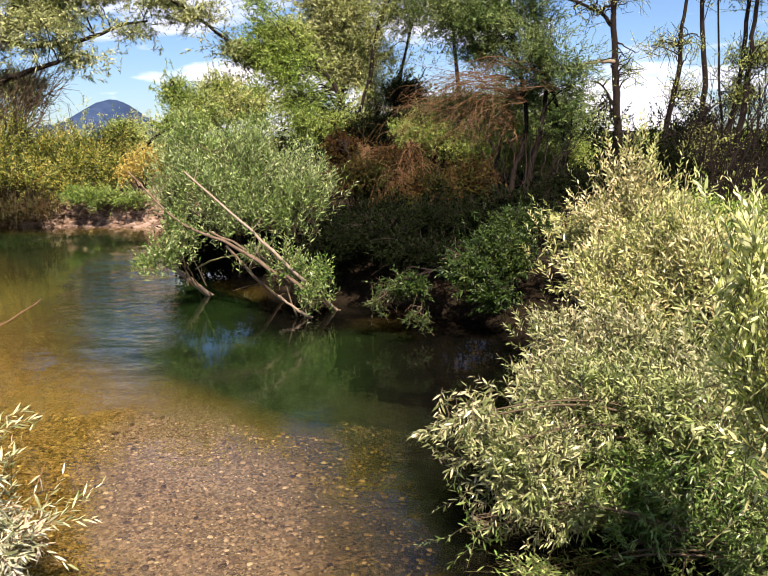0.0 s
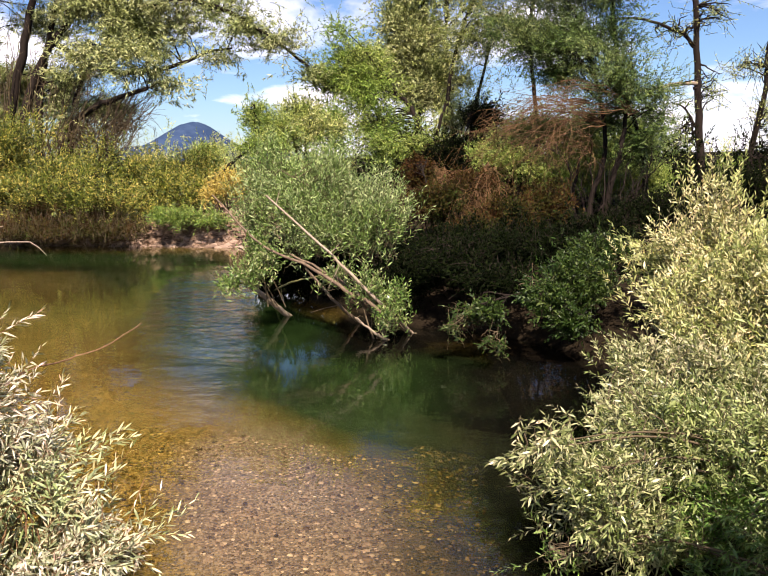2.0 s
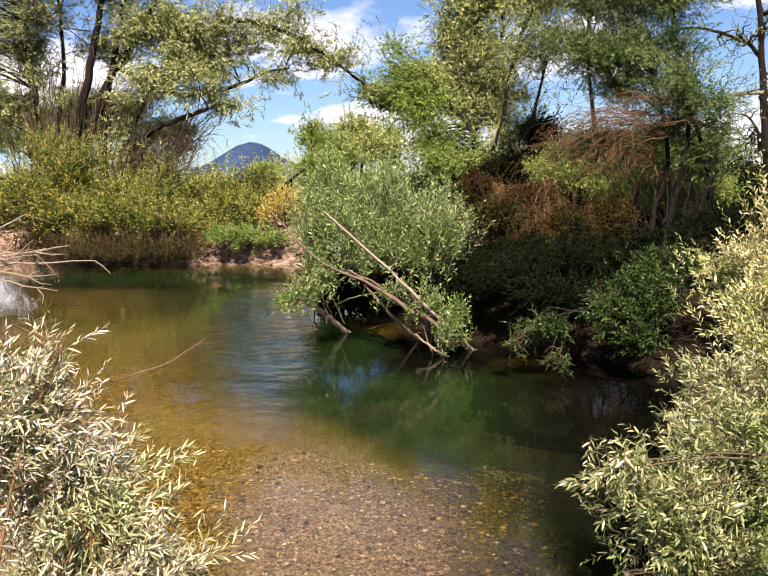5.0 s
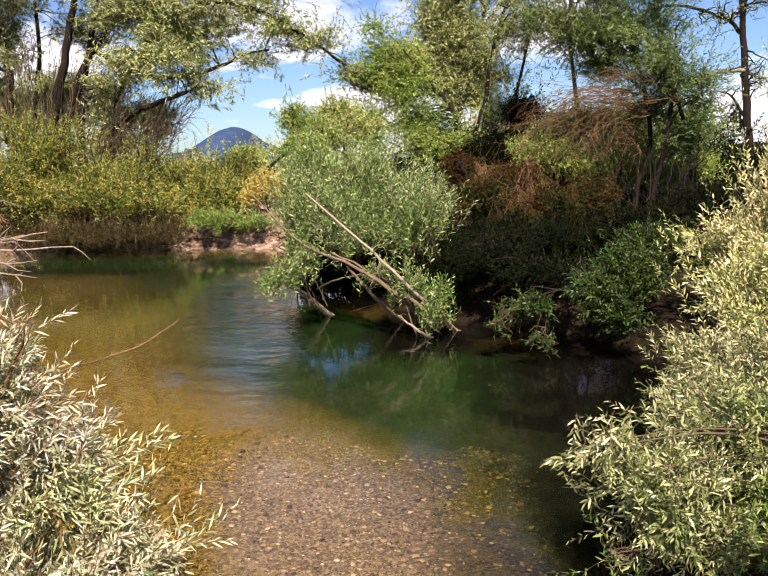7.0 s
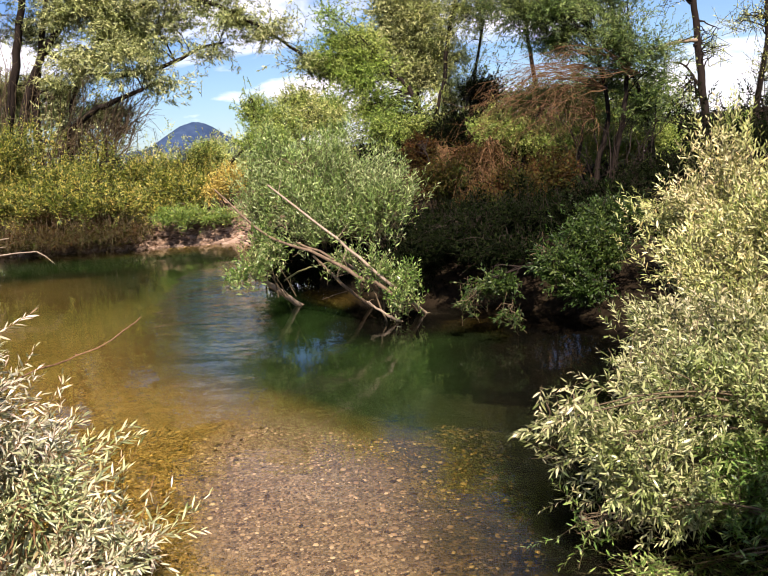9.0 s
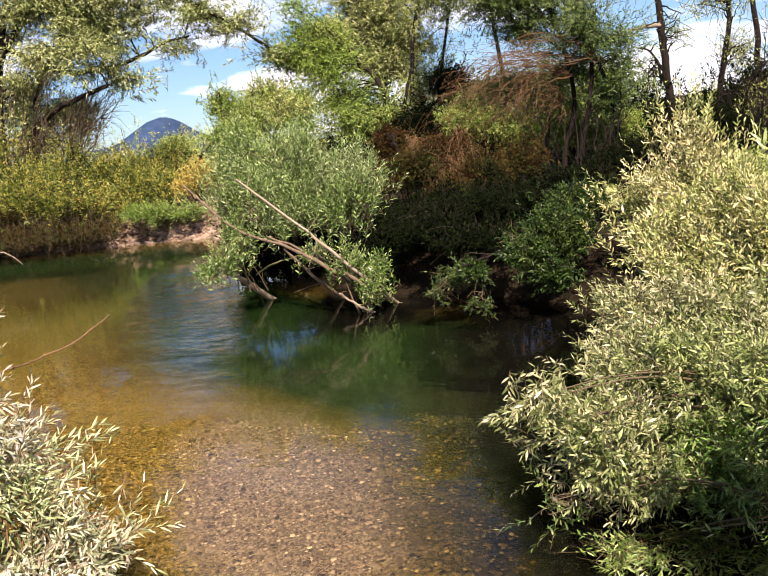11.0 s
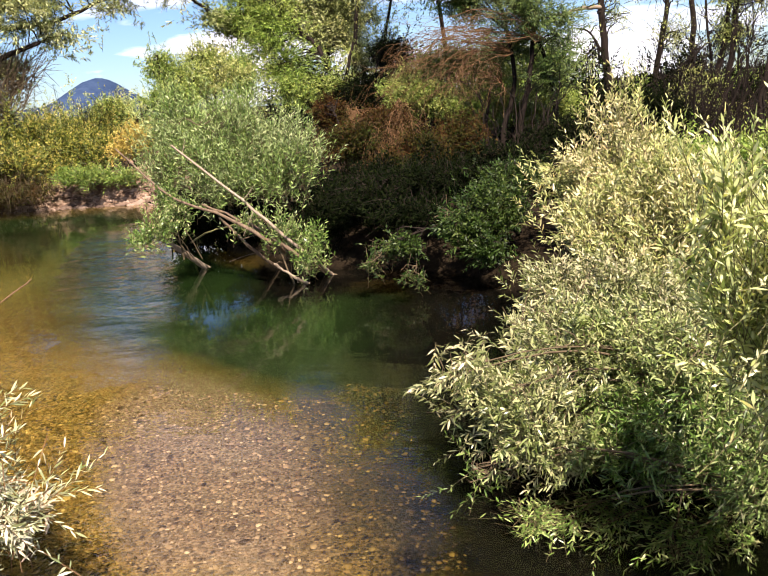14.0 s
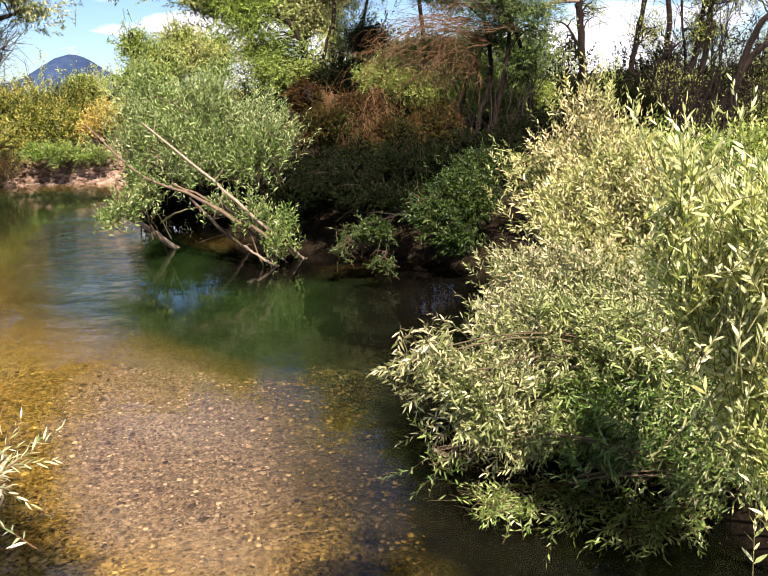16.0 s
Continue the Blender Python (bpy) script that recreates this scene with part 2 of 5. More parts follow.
def ground_material():
    """Soil and litter on the banks, raw clay on the cut bank, gravel under water with depth green, shade and reflection
    painted in.
    """
    m, nt, out = material("earth")
    geo = nt.nodes.new("ShaderNodeNewGeometry")
    sep = nt.nodes.new("ShaderNodeSeparateXYZ")
    nt.links.new(geo.outputs["Position"], sep.inputs[0])
    # gravel
    vor = nt.nodes.new("ShaderNodeTexVoronoi")
    vor.inputs["Scale"].default_value = 58
    nt.links.new(geo.outputs["Position"], vor.inputs["Vector"])
    sepc = nt.nodes.new("ShaderNodeSeparateColor")
    nt.links.new(vor.outputs["Color"], sepc.inputs[0])
    grav = ramp_node(nt, sepc.outputs[0], [(0.0, (0.0274, 0.0158, 0.00243)), (0.45, (0.0952, 0.0541, 0.0107)), (0.8, (0.166, 0.0968, 0.0204)), (1.0, (0.214, 0.132, 0.0389))])
    # Pale oval where the water mirrors sky, painted into the bed colour
    veiled_gravel = ramp_node(nt, sepc.outputs[1], [(0.0, (0.055, 0.032, 0.0165)), (0.5, (0.120, 0.074, 0.042)), (1.0, (0.208, 0.140, 0.088))])
    in_veil = oval_mask(nt, (-1.20, 5.44), 22, (0.78, 2.15), 2.0)
    bed = mix_node(nt, in_veil, grav, veiled_gravel)
    # Light absorbed by deep water, painted into the bed as dark green
    depth_green = ramp_node(nt, noise_node(nt, 1.3, 5), [(0.3, (0.0036, 0.0100, 0.0020)), (0.7, (0.0075, 0.0160, 0.0036))])
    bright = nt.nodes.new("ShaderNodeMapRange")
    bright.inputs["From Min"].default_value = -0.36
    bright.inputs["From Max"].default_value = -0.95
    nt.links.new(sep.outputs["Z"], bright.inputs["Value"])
    upstream = nt.nodes.new("ShaderNodeMapRange")  # bed colour turns darker olive brown farther up
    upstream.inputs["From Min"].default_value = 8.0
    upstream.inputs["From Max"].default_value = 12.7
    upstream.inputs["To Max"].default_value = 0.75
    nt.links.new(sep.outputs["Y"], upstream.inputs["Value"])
    far_bed = ramp_node(nt, noise_node(nt, 0.9, 5), [(0.35, (0.0132, 0.012, 0.003)), (0.65, (0.036, 0.0252, 0.006))])
    bed = mix_node(nt, upstream.outputs[0], bed, far_bed)
    bed = mix_node(nt, bright.outputs[0], bed, depth_green)
    # Near-black ovals paint the right bank's shade onto the bed
    shaded_bed = ramp_node(nt, noise_node(nt, 3.0, 5), [(0.3, (0.0008, 0.0009, 0.0006)), (0.7, (0.003, 0.0022, 0.0012))])
    bed = mix_node(nt, oval_mask(nt, (1.96, 6.20), 7, (2.1, 6.6), 1.2), bed, shaded_bed)
    bed = mix_node(nt, oval_mask(nt, (-0.45, 11.6), 0, (1.7, 1.5), 1.3), bed, shaded_bed)
    # banks
    n1 = noise_node(nt, 9, 7, 0.65)
    soil = ramp_node(nt, n1, [(0.3, (0.00726, 0.00495, 0.00324)), (0.55, (0.0182, 0.0132, 0.00792)), (0.75, (0.033, 0.0248, 0.0137))])
    clay = ramp_node(nt, noise_node(nt, 5, 7, 0.6, stretch=(1, 1, 2.5)), [(0.36, (0.05, 0.03, 0.02)), (0.50, (0.17, 0.11, 0.075)), (0.66, (0.33, 0.24, 0.18))])
    nsep = nt.nodes.new("ShaderNodeSeparateXYZ")
    nt.links.new(geo.outputs["True Normal"], nsep.inputs[0])
    flat = nt.nodes.new("ShaderNodeMapRange")
    flat.inputs["From Min"].default_value = 0.80
    flat.inputs["From Max"].default_value = 0.93
    nt.links.new(nsep.outputs["Z"], flat.inputs["Value"])
    far = nt.nodes.new("ShaderNodeMapRange")
    far.inputs["From Min"].default_value = 16.0
    far.inputs["From Max"].default_value = 18.0
    nt.links.new(sep.outputs["Y"], far.inputs["Value"])
    clay = mix_node(nt, far.outputs[0], soil, clay)
    land = mix_node(nt, flat.outputs[0], clay, soil)
    up = nt.nodes.new("ShaderNodeMapRange")
    up.inputs["From Min"].default_value = -0.03
    up.inputs["From Max"].default_value = 0.06
    nt.links.new(sep.outputs["Z"], up.inputs["Value"])
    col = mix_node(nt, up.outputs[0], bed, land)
    p = nt.nodes.new("ShaderNodeBsdfPrincipled")
    nt.links.new(col, p.inputs["Base Color"])
    p.inputs["Roughness"].default_value = 0.95
    p.inputs["Specular IOR Level"].default_value = 0.04
    nt.links.new(bump_node(nt, n1, 0.7, 0.06), p.inputs["Normal"])
    nt.links.new(p.outputs[0], out.inputs[0])
    return m


def water_material():
    m, nt, out = material("river_water")
    p = nt.nodes.new("ShaderNodeBsdfPrincipled")
    p.inputs["Base Color"].default_value = (0.84, 0.90, 0.74, 1)
    p.inputs["Roughness"].default_value = 0.012
    p.inputs["IOR"].default_value = 1.33
    p.inputs["Transmission Weight"].default_value = 1.0
    pos = nt.nodes.new("ShaderNodeNewGeometry").outputs["Position"]
    turn = nt.nodes.new("ShaderNodeMapping")
    turn.inputs["Rotation"].default_value = (0, 0, radians(35))
    turn.inputs["Scale"].default_value = (1.0, 2.1, 1.0)
    nt.links.new(pos, turn.inputs[0])
    a = noise_node(nt, 1.7, 3, 0.5, turn.outputs[0])
    b = noise_node(nt, 10.0, 2, 0.5, turn.outputs[0])
    calm = ramp_node(nt, noise_node(nt, 0.55, 2), [(0.36, (0.30, 0.30, 0.30)), (0.60, (1, 1, 1))])
    h = mix_node(nt, 0.13, a, b)
    riffle = mix_node(nt, oval_mask(nt, (-4.1, 12.3), 18, (0.8, 5.2), 1.4), (0.18, 0.18, 0.18), (2.8, 2.8, 2.8))
    h = mix_node(nt, 1.0, mix_node(nt, 1.0, h, calm, "MULTIPLY"), riffle, "MULTIPLY")
    nt.links.new(bump_node(nt, h, 1.0, 0.03), p.inputs["Normal"])
    nt.links.new(p.outputs[0], out.inputs[0])
    return m


def pebble_material():
    m, nt, out = material("pebble")
    geo = nt.nodes.new("ShaderNodeNewGeometry")
    col = ramp_node(nt, geo.outputs["Random Per Island"], [(0.0, (0.012, 0.007, 0.001)), (0.45, (0.060, 0.036, 0.0045)), (0.85, (0.150, 0.094, 0.017)), (1.0, (0.28, 0.20, 0.06))])
    # Pale stones carry the mirrored sky in their colour
    pale = ramp_node(nt, geo.outputs["Random Per Island"], [(0.0, (0.028, 0.016, 0.008)), (0.45, (0.105, 0.065, 0.036)), (0.85, (0.205, 0.138, 0.088)), (1.0, (0.34, 0.26, 0.18))])
    col = mix_node(nt, oval_mask(nt, (-1.20, 5.44), 22, (0.78, 2.15), 2.0), col, pale)
    # Dark oval: the bank's shade painted over the stones
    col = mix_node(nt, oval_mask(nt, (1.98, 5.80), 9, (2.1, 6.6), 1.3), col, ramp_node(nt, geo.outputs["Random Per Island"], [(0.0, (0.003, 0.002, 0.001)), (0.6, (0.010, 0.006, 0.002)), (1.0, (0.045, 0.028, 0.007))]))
    col = mix_node(nt, noise_node(nt, 60, 3), col, mix_node(nt, 1.0, col, (0.7, 0.65, 0.55), "MULTIPLY"))
    p = nt.nodes.new("ShaderNodeBsdfPrincipled")
    nt.links.new(col, p.inputs["Base Color"])
    p.inputs["Roughness"].default_value = 0.9
    p.inputs["Specular IOR Level"].default_value = 0.05
    nt.links.new(p.outputs[0], out.inputs[0])
    return m


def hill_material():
    m, nt, out = material("hazed_far_forest")
    # Blue haze of distance is painted into the forest colour
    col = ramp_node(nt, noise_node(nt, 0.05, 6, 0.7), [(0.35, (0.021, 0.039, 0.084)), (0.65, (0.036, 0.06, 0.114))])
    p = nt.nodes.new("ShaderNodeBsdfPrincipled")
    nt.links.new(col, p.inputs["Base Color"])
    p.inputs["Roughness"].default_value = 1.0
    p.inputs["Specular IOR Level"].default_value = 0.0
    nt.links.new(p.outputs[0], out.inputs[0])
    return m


def clay_material():
    m, nt, out = material("clay")
    geo = nt.nodes.new("ShaderNodeNewGeometry")
    col = ramp_node(nt, geo.outputs["Random Per Island"], [(0.0, (0.07, 0.042, 0.028)), (0.5, (0.19, 0.125, 0.088)), (1.0, (0.36, 0.26, 0.20))])
    n = noise_node(nt, 24, 5, 0.6)
    col = mix_node(nt, n, col, mix_node(nt, 1.0, col, (0.5, 0.45, 0.4), "MULTIPLY"))
    p = nt.nodes.new("ShaderNodeBsdfPrincipled")
    nt.links.new(col, p.inputs["Base Color"])
    p.inputs["Roughness"].default_value = 0.9
    nt.links.new(bump_node(nt, n, 0.6, 0.02), p.inputs["Normal"])
    nt.links.new(p.outputs[0], out.inputs[0])
    return m


M_CLAY = clay_material()
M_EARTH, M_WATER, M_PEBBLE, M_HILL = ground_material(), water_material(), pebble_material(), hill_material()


# ---- mesh tools ----
def mesh_from(name, verts, loops, sizes, mat, smooth=False):
    """A mesh from flat arrays: corner indices and the number of corners of each face."""
    me = bpy.data.meshes.new(name)
    verts, loops, sizes = np.asarray(verts, np.float32), np.asarray(loops, np.int32), np.asarray(sizes, np.int32)
    me.vertices.add(len(verts))
    me.vertices.foreach_set("co", verts.ravel())
    me.loops.add(len(loops))
    me.loops.foreach_set("vertex_index", loops)
    me.polygons.add(len(sizes))
    starts = np.concatenate([[0], np.cumsum(sizes)[:-1]]).astype(np.int32)
    me.polygons.foreach_set("loop_start", starts)
    me.polygons.foreach_set("use_smooth", np.full(len(sizes), smooth, bool))
    me.update(calc_edges=True)
    me.materials.append(mat)
    return me


def unit(v):
    return v / np.maximum(np.linalg.norm(v, axis=-1, keepdims=True), 1e-9)


def curve_points(pts, n, rng, wobble=0.0):
    """A smooth run of n points through pts (Catmull-Rom), slightly crooked."""
    p = np.asarray(pts, float)
    p = np.vstack([2 * p[0] - p[1], p, 2 * p[-1] - p[-2]])
    out = []
    for s in np.linspace(0, len(p) - 3 - 1e-6, n):
        i, u = int(s), s - int(s)
        a, b, c, d = p[i:i + 4]
        out.append(0.5 * (2 * b + (c - a) * u + (2 * a - 5 * b + 4 * c - d) * u * u + (3 * b - a - 3 * c + d) * u ** 3))
    out = np.array(out)
    if wobble:
        k = rng.normal(0, wobble, (n, 3))
        k[0] = k[-1] = 0
        out += k
    return out


def tube(pts, r0, r1, sides=6):
    """Verts, quads of a tapered tube along pts."""
    pts = np.asarray(pts, float)
    n = len(pts)
    t = unit(np.gradient(pts, axis=0))
    ref = np.array([0.31, 0.87, 0.38]) if abs(t[0][1]) < 0.8 else np.array([0.9, 0.1, 0.42])
    u = unit(np.cross(t, ref))
    v = np.cross(t, u)
    rad = np.linspace(r0, r1, n)[:, None, None]
    ang = np.linspace(0, 2 * np.pi, sides, endpoint=False)
    ring = pts[:, None] + rad * (np.cos(ang)[None, :, None] * u[:, None] + np.sin(ang)[None, :, None] * v[:, None])
    verts = ring.reshape(-1, 3)
    q = []
    for i in range(n - 1):
        a = i * sides + np.arange(sides)
        b = i * sides + (np.arange(sides) + 1) % sides
        q.append(np.stack([a, b, b + sides, a + sides], 1))
    return verts, np.vstack(q)


def tubes_mesh(name, runs, mat):
    """One mesh of many tubes; runs: (points, r0, r1, sides)."""
    vs, qs, k = [], [], 0
    for pts, r0, r1, sides in runs:
        v, q = tube(pts, r0, r1, sides)
        vs.append(v)
        qs.append(q + k)
        k += len(v)
    q = np.vstack(qs)
    return mesh_from(name, np.vstack(vs), q.ravel(), np.full(len(q), 4), mat, True)


def twig_mesh(name, start, d, ln, droop, r, mat):
    """Thin bent twigs, three-sided, all at once."""
    n = len(start)
    u = unit(np.cross(d, np.array([0.31, 0.87, 0.38])))
    v = np.cross(d, u)
    ang = np.array([0, 2.094, 4.189])
    ring = np.cos(ang)[None, :, None] * u[:, None] + np.sin(ang)[None, :, None] * v[:, None]
    down = np.array([0, 0, -0.5 * droop])
    rows = [start[:, None] + (d * ln[:, None] * f + down * (ln[:, None] * f * f))[:, None] + ring * (r * (1 - 0.6 * f)) for f in (0.0, 0.5, 1.0)]
    verts = np.stack(rows, 1).reshape(-1, 3)
    q = np.array([(0, 1, 4, 3), (1, 2, 5, 4), (2, 0, 3, 5), (3, 4, 7, 6), (4, 5, 8, 7), (5, 3, 6, 8)])
    q = (q[None] + (np.arange(n) * 9)[:, None, None]).reshape(-1, 4)
    return mesh_from(name, verts, q.ravel(), np.full(len(q), 4), mat)


def sample_blobs(blobs, n, rng, inner=0.5, flat=0.0):
    """n points in the outer part of a union of ellipsoids, and the outward direction there."""
    b = np.array(blobs, float)
    area = (b[:, 3] * b[:, 4] + b[:, 4] * b[:, 5] + b[:, 3] * b[:, 5])
    which = rng.choice(len(b), n, p=area / area.sum())
    d = unit(rng.normal(0, 1, (n, 3)))
    lump = 1 + 0.16 * np.sin(3.1 * d[:, 0] * 2 + which) * np.sin(2.7 * d[:, 2] * 2 + 1.7 * which) + rng.normal(0, 0.06, n)
    r = rng.uniform(inner ** 2, 1, n) ** 0.5 * lump
    p = b[which, :3] + d * b[which, 3:] * r[:, None]
    keep = np.ones(n, bool)
    for i in range(len(b)):
        q = np.linalg.norm((p - b[i, :3]) / b[i, 3:], axis=1)
        keep &= (q > inner * 0.9) | (which == i)
    return p[keep], unit(d[keep] / b[which[keep], 3:])


def leaf_frames(base, dirs, lengths, per, size, rng, spread=0.75, droop=0.1, tip=0.9):
    """Foot, direction, face normal, side and length of the leaves set round twigs, per leaves on each."""
    n = len(base)
    s = (np.arange(per) + rng.uniform(0, 0.8, (n, per))) / per
    s = 0.12 + 0.9 * s
    ax = unit(dirs)
    ref = unit(np.cross(ax, unit(rng.normal(0, 1, (n, 3)))))
    ref2 = np.cross(ax, ref)
    ang = np.arange(per)[None] * 2.4 + rng.uniform(0, 6.28, (n, 1)) + rng.normal(0, 0.4, (n, per))
    side = np.cos(ang)[..., None] * ref[:, None] + np.sin(ang)[..., None] * ref2[:, None]
    sp = spread * (1.15 - tip * 0.75 * s)[..., None] * rng.uniform(0.7, 1.3, (n, per, 1))
    ld = unit(ax[:, None] + side * sp * 1.4 + np.array([0, 0, -droop]))
    pos = base[:, None] + ax[:, None] * (lengths[:, None] * s)[..., None]
    pos[..., 2] -= droop * (lengths[:, None] * s ** 2) * 0.5
    nrm = unit(np.cross(ld, np.cross(np.array([0.05, -0.45, 0.75]) + rng.normal(0, 0.75, (n, per, 3)), ld)))
    wd = np.cross(nrm, ld)
    ln = (size * rng.uniform(0.6, 1.25, (n, per)) * (1.08 - 0.4 * s))[..., None]
    return pos, ld, nrm, wd, ln


LEAF = np.array([(0, 0, 0), (0.32, 0.5, 0.03), (0.32, -0.5, 0.03), (0.68, 0.40, -0.03), (0.68, -0.40, -0.03), (1.0, 0, -0.08)])


def single_leaves(thing, frames, slim, mat):
    """The same leaves as objects of their own, on one shared mesh."""
    me = mesh_from("leaf", LEAF * np.array([1, slim, 1]), [0, 1, 2, 1, 3, 4, 2, 3, 5, 4], [3, 4, 3], mat)
    pos, ld, nrm, wd, ln = (f.reshape(-1, f.shape[-1]) for f in frames)
    for p, x, z, y, l in zip(pos, ld, nrm, wd, ln):
        ob = new("leaf", me)
        ob.parent = thing
        ob.matrix_basis = Matrix(((x[0] * l[0], y[0] * l[0], z[0] * l[0], p[0]), (x[1] * l[0], y[1] * l[0], z[1] * l[0], p[1]), (x[2] * l[0], y[2] * l[0], z[2] * l[0], p[2]), (0, 0, 0, 1)))


def leaf_cloud(name, base, dirs, lengths, per, size, width, mat, rng, spread=0.75, droop=0.1, fine=True, tip=0.9):
    """All leaves of many twigs in one mesh."""
    pos, ld, nrm, wd, ln = leaf_frames(base, dirs, lengths, per, size, rng, spread, droop, tip)
    n = len(base)
    w = ln * (width / size)
    sag = -0.10 * ln * np.array([0, 0, 1.0])
    if fine:
        v = np.stack([pos, pos + ld * ln * 0.32 + wd * w * 0.5 + nrm * ln * 0.03, pos + ld * ln * 0.32 - wd * w * 0.5 + nrm * ln * 0.03,
                      pos + ld * ln * 0.68 + wd * w * 0.40 + sag * 0.4, pos + ld * ln * 0.68 - wd * w * 0.40 + sag * 0.4, pos + ld * ln + sag], 2).reshape(-1, 3)
        k = np.arange(n * per)[:, None] * 6
        loops = (k + np.array([0, 1, 2, 1, 3, 4, 2, 3, 5, 4])[None]).ravel()
        sizes = np.tile([3, 4, 3], n * per)
    else:
        v = np.stack([pos, pos + ld * ln * 0.45 + wd * w * 0.5, pos + ld * ln + sag, pos + ld * ln * 0.45 - wd * w * 0.5], 2).reshape(-1, 3)
        loops = np.arange(n * per * 4)
        sizes = np.full(n * per, 4)
    return mesh_from(name, v, loops, sizes, mat)


def part(name, data, parent, label="", kind=""):
    ob = new(name, data)
    ob.parent = parent
    return tagged(ob, label=label, kind=kind)


def plant(name, base, blobs, label, category, seed, leaf, wood, stem_runs=(), n=600, twig=0.35, per=14, size=0.07, width=0.012,
          up=0.5, droop=0.1, spread=0.75, fine=True, inner=0.55, limbs=4, limb_r=0.012, twig_r=0.0025, group="", stems=5, stem_r=0.025, sides=6, stem_mat=None, tilt=(0, 0, 0), clumps=0, clump_r=0.6, leaders=0.1, loose=0, loose_mat=None):
    """A bush or tree: stems, limbs that reach into the crown, twigs and leaves. blobs: ellipsoids (x, y, z, rx, ry, rz) of the crown."""
    rng = np.random.default_rng(seed)
    base = np.array(base, float)
    thing = tagged(new(name), label=label, category=category, group=group)
    thing.location = base
    b = np.array(blobs, float).copy()
    b[:, :3] -= base
    runs = []
    special = {}
    for pts, r0, r1, *own in stem_runs:
        p = np.array(pts, float) - base
        if own:
            special[len(runs)] = own[0]
        runs.append((curve_points(p, 5 * len(p), rng, r0 * 0.12), r0, r1, sides + 2))
    for i in range(stems if not stem_runs else 0):
        c = b[i % len(b)]
        end = c[:3] + rng.uniform(-0.5, 0.5, 3) * c[3:]
        foot = np.array([*rng.normal(0, 0.12, 2), -0.15])
        mid = foot * 0.45 + end * 0.55 + np.array([0, 0, 0.12 * np.linalg.norm(end)])
        runs.append((curve_points([foot, mid, end], 9, rng, stem_r * 0.4), stem_r * rng.uniform(0.7, 1.2), stem_r * 0.3, sides))
    for k, r in enumerate(runs):
        if k in special:
            part("limb", tubes_mesh("limb", [r], special[k]), thing, "pale dead side limb")
        else:
            part("stem" if not stem_runs else "trunk", tubes_mesh("stem", [r], stem_mat or wood), thing)
    anchor = np.vstack([r[0][len(r[0]) // 4:] for r in runs]) if runs else np.zeros((1, 3))
    lim = []
    if clumps:
        goals, gout = sample_blobs(b, clumps, rng, 0.25)
    else:
        pick = np.repeat(np.arange(len(b)), limbs)
        goals = b[pick, :3] + unit(rng.normal(0, 1, (len(pick), 3))) * b[pick, 3:] * rng.uniform(0.3, 0.85, (len(pick), 1))
    for q in goals:
        dist = np.linalg.norm(anchor - q, axis=1) + 0.6 * np.maximum(anchor[:, 2] - q[2], 0)
        a = anchor[rng.choice(np.argsort(dist)[:4])]
        mid = (a + q) / 2 + np.array([0, 0, 0.10 * np.linalg.norm(q - a)]) + rng.normal(0, 0.05, 3)
        lim.append((curve_points([a, mid, q], 7, rng, limb_r), limb_r * rng.uniform(0.6, 1.3), limb_r * 0.25, 5))
    part("branchwork", tubes_mesh("branchwork", lim, wood), thing, kind="stuff")
    if clumps:
        which = rng.integers(0, len(goals), n)
        off = rng.normal(0, 1, (n, 3)) * np.array([1.0, 1.0, 0.62]) * (clump_r * rng.uniform(0.6, 1.3, len(goals)))[which][:, None]
        tips, outw = goals[which] + off, unit(off + 0.4 * gout[which])
    else:
        tips, outw = sample_blobs(b, n, rng, inner)
    d = unit(outw + np.array([0, 0, up]) + rng.normal(0, 0.45, tips.shape) + np.array(tilt))
    ln = twig * rng.uniform(0.6, 1.35, len(tips))
    lead = rng.uniform(0, 1, len(tips)) < leaders
    ln = np.where(lead, ln * 1.3, ln)
    tips = tips + d * (lead * rng.uniform(0.2, 1.0, len(tips)) * twig)[:, None]
    start = tips - d * ln[:, None]
    part("twig_growth", twig_mesh("twig_growth", start, d, ln, droop, twig_r, wood), thing, kind="stuff")
    keep = np.ones(len(start), bool)
    if loose:
        # the twigs that reach out farthest carry their leaves one by one
        reach = np.where(lead, tips @ np.array(tilt), -1e9)
        out = np.argsort(-reach)[:loose]
        keep[out] = False
        single_leaves(thing, leaf_frames(start[out], d[out], ln[out], per, size, rng, spread, droop), width / size, loose_mat)
    part("foliage", leaf_cloud("foliage", start[keep], d[keep], ln[keep], per, size, width, leaf, rng, spread, droop, fine), thing, kind="stuff")
    return thing


# ---- ground, river ----
SHORE = np.array([(-60, -8.04), (-12, -1.34), (-3.5, 1.206), (-1.00, 1.60), (1.28, 1.77), (2.18, 2.25), (2.24, 3.97), (2.10, 6.06), (1.91, 7.94), (1.30, 9.89), (0.25, 10.75), (-0.59, 10.98), (-1.35, 11.90),
                  (-2.50, 13.00), (-3.40, 15.80), (-4.81, 20.37), (-6.31, 21.90), (-8.89, 22.11), (-12.25, 22.60), (-13.9, 23.00), (-17, 25.2), (-30, 30.82), (-60, 45.56)])
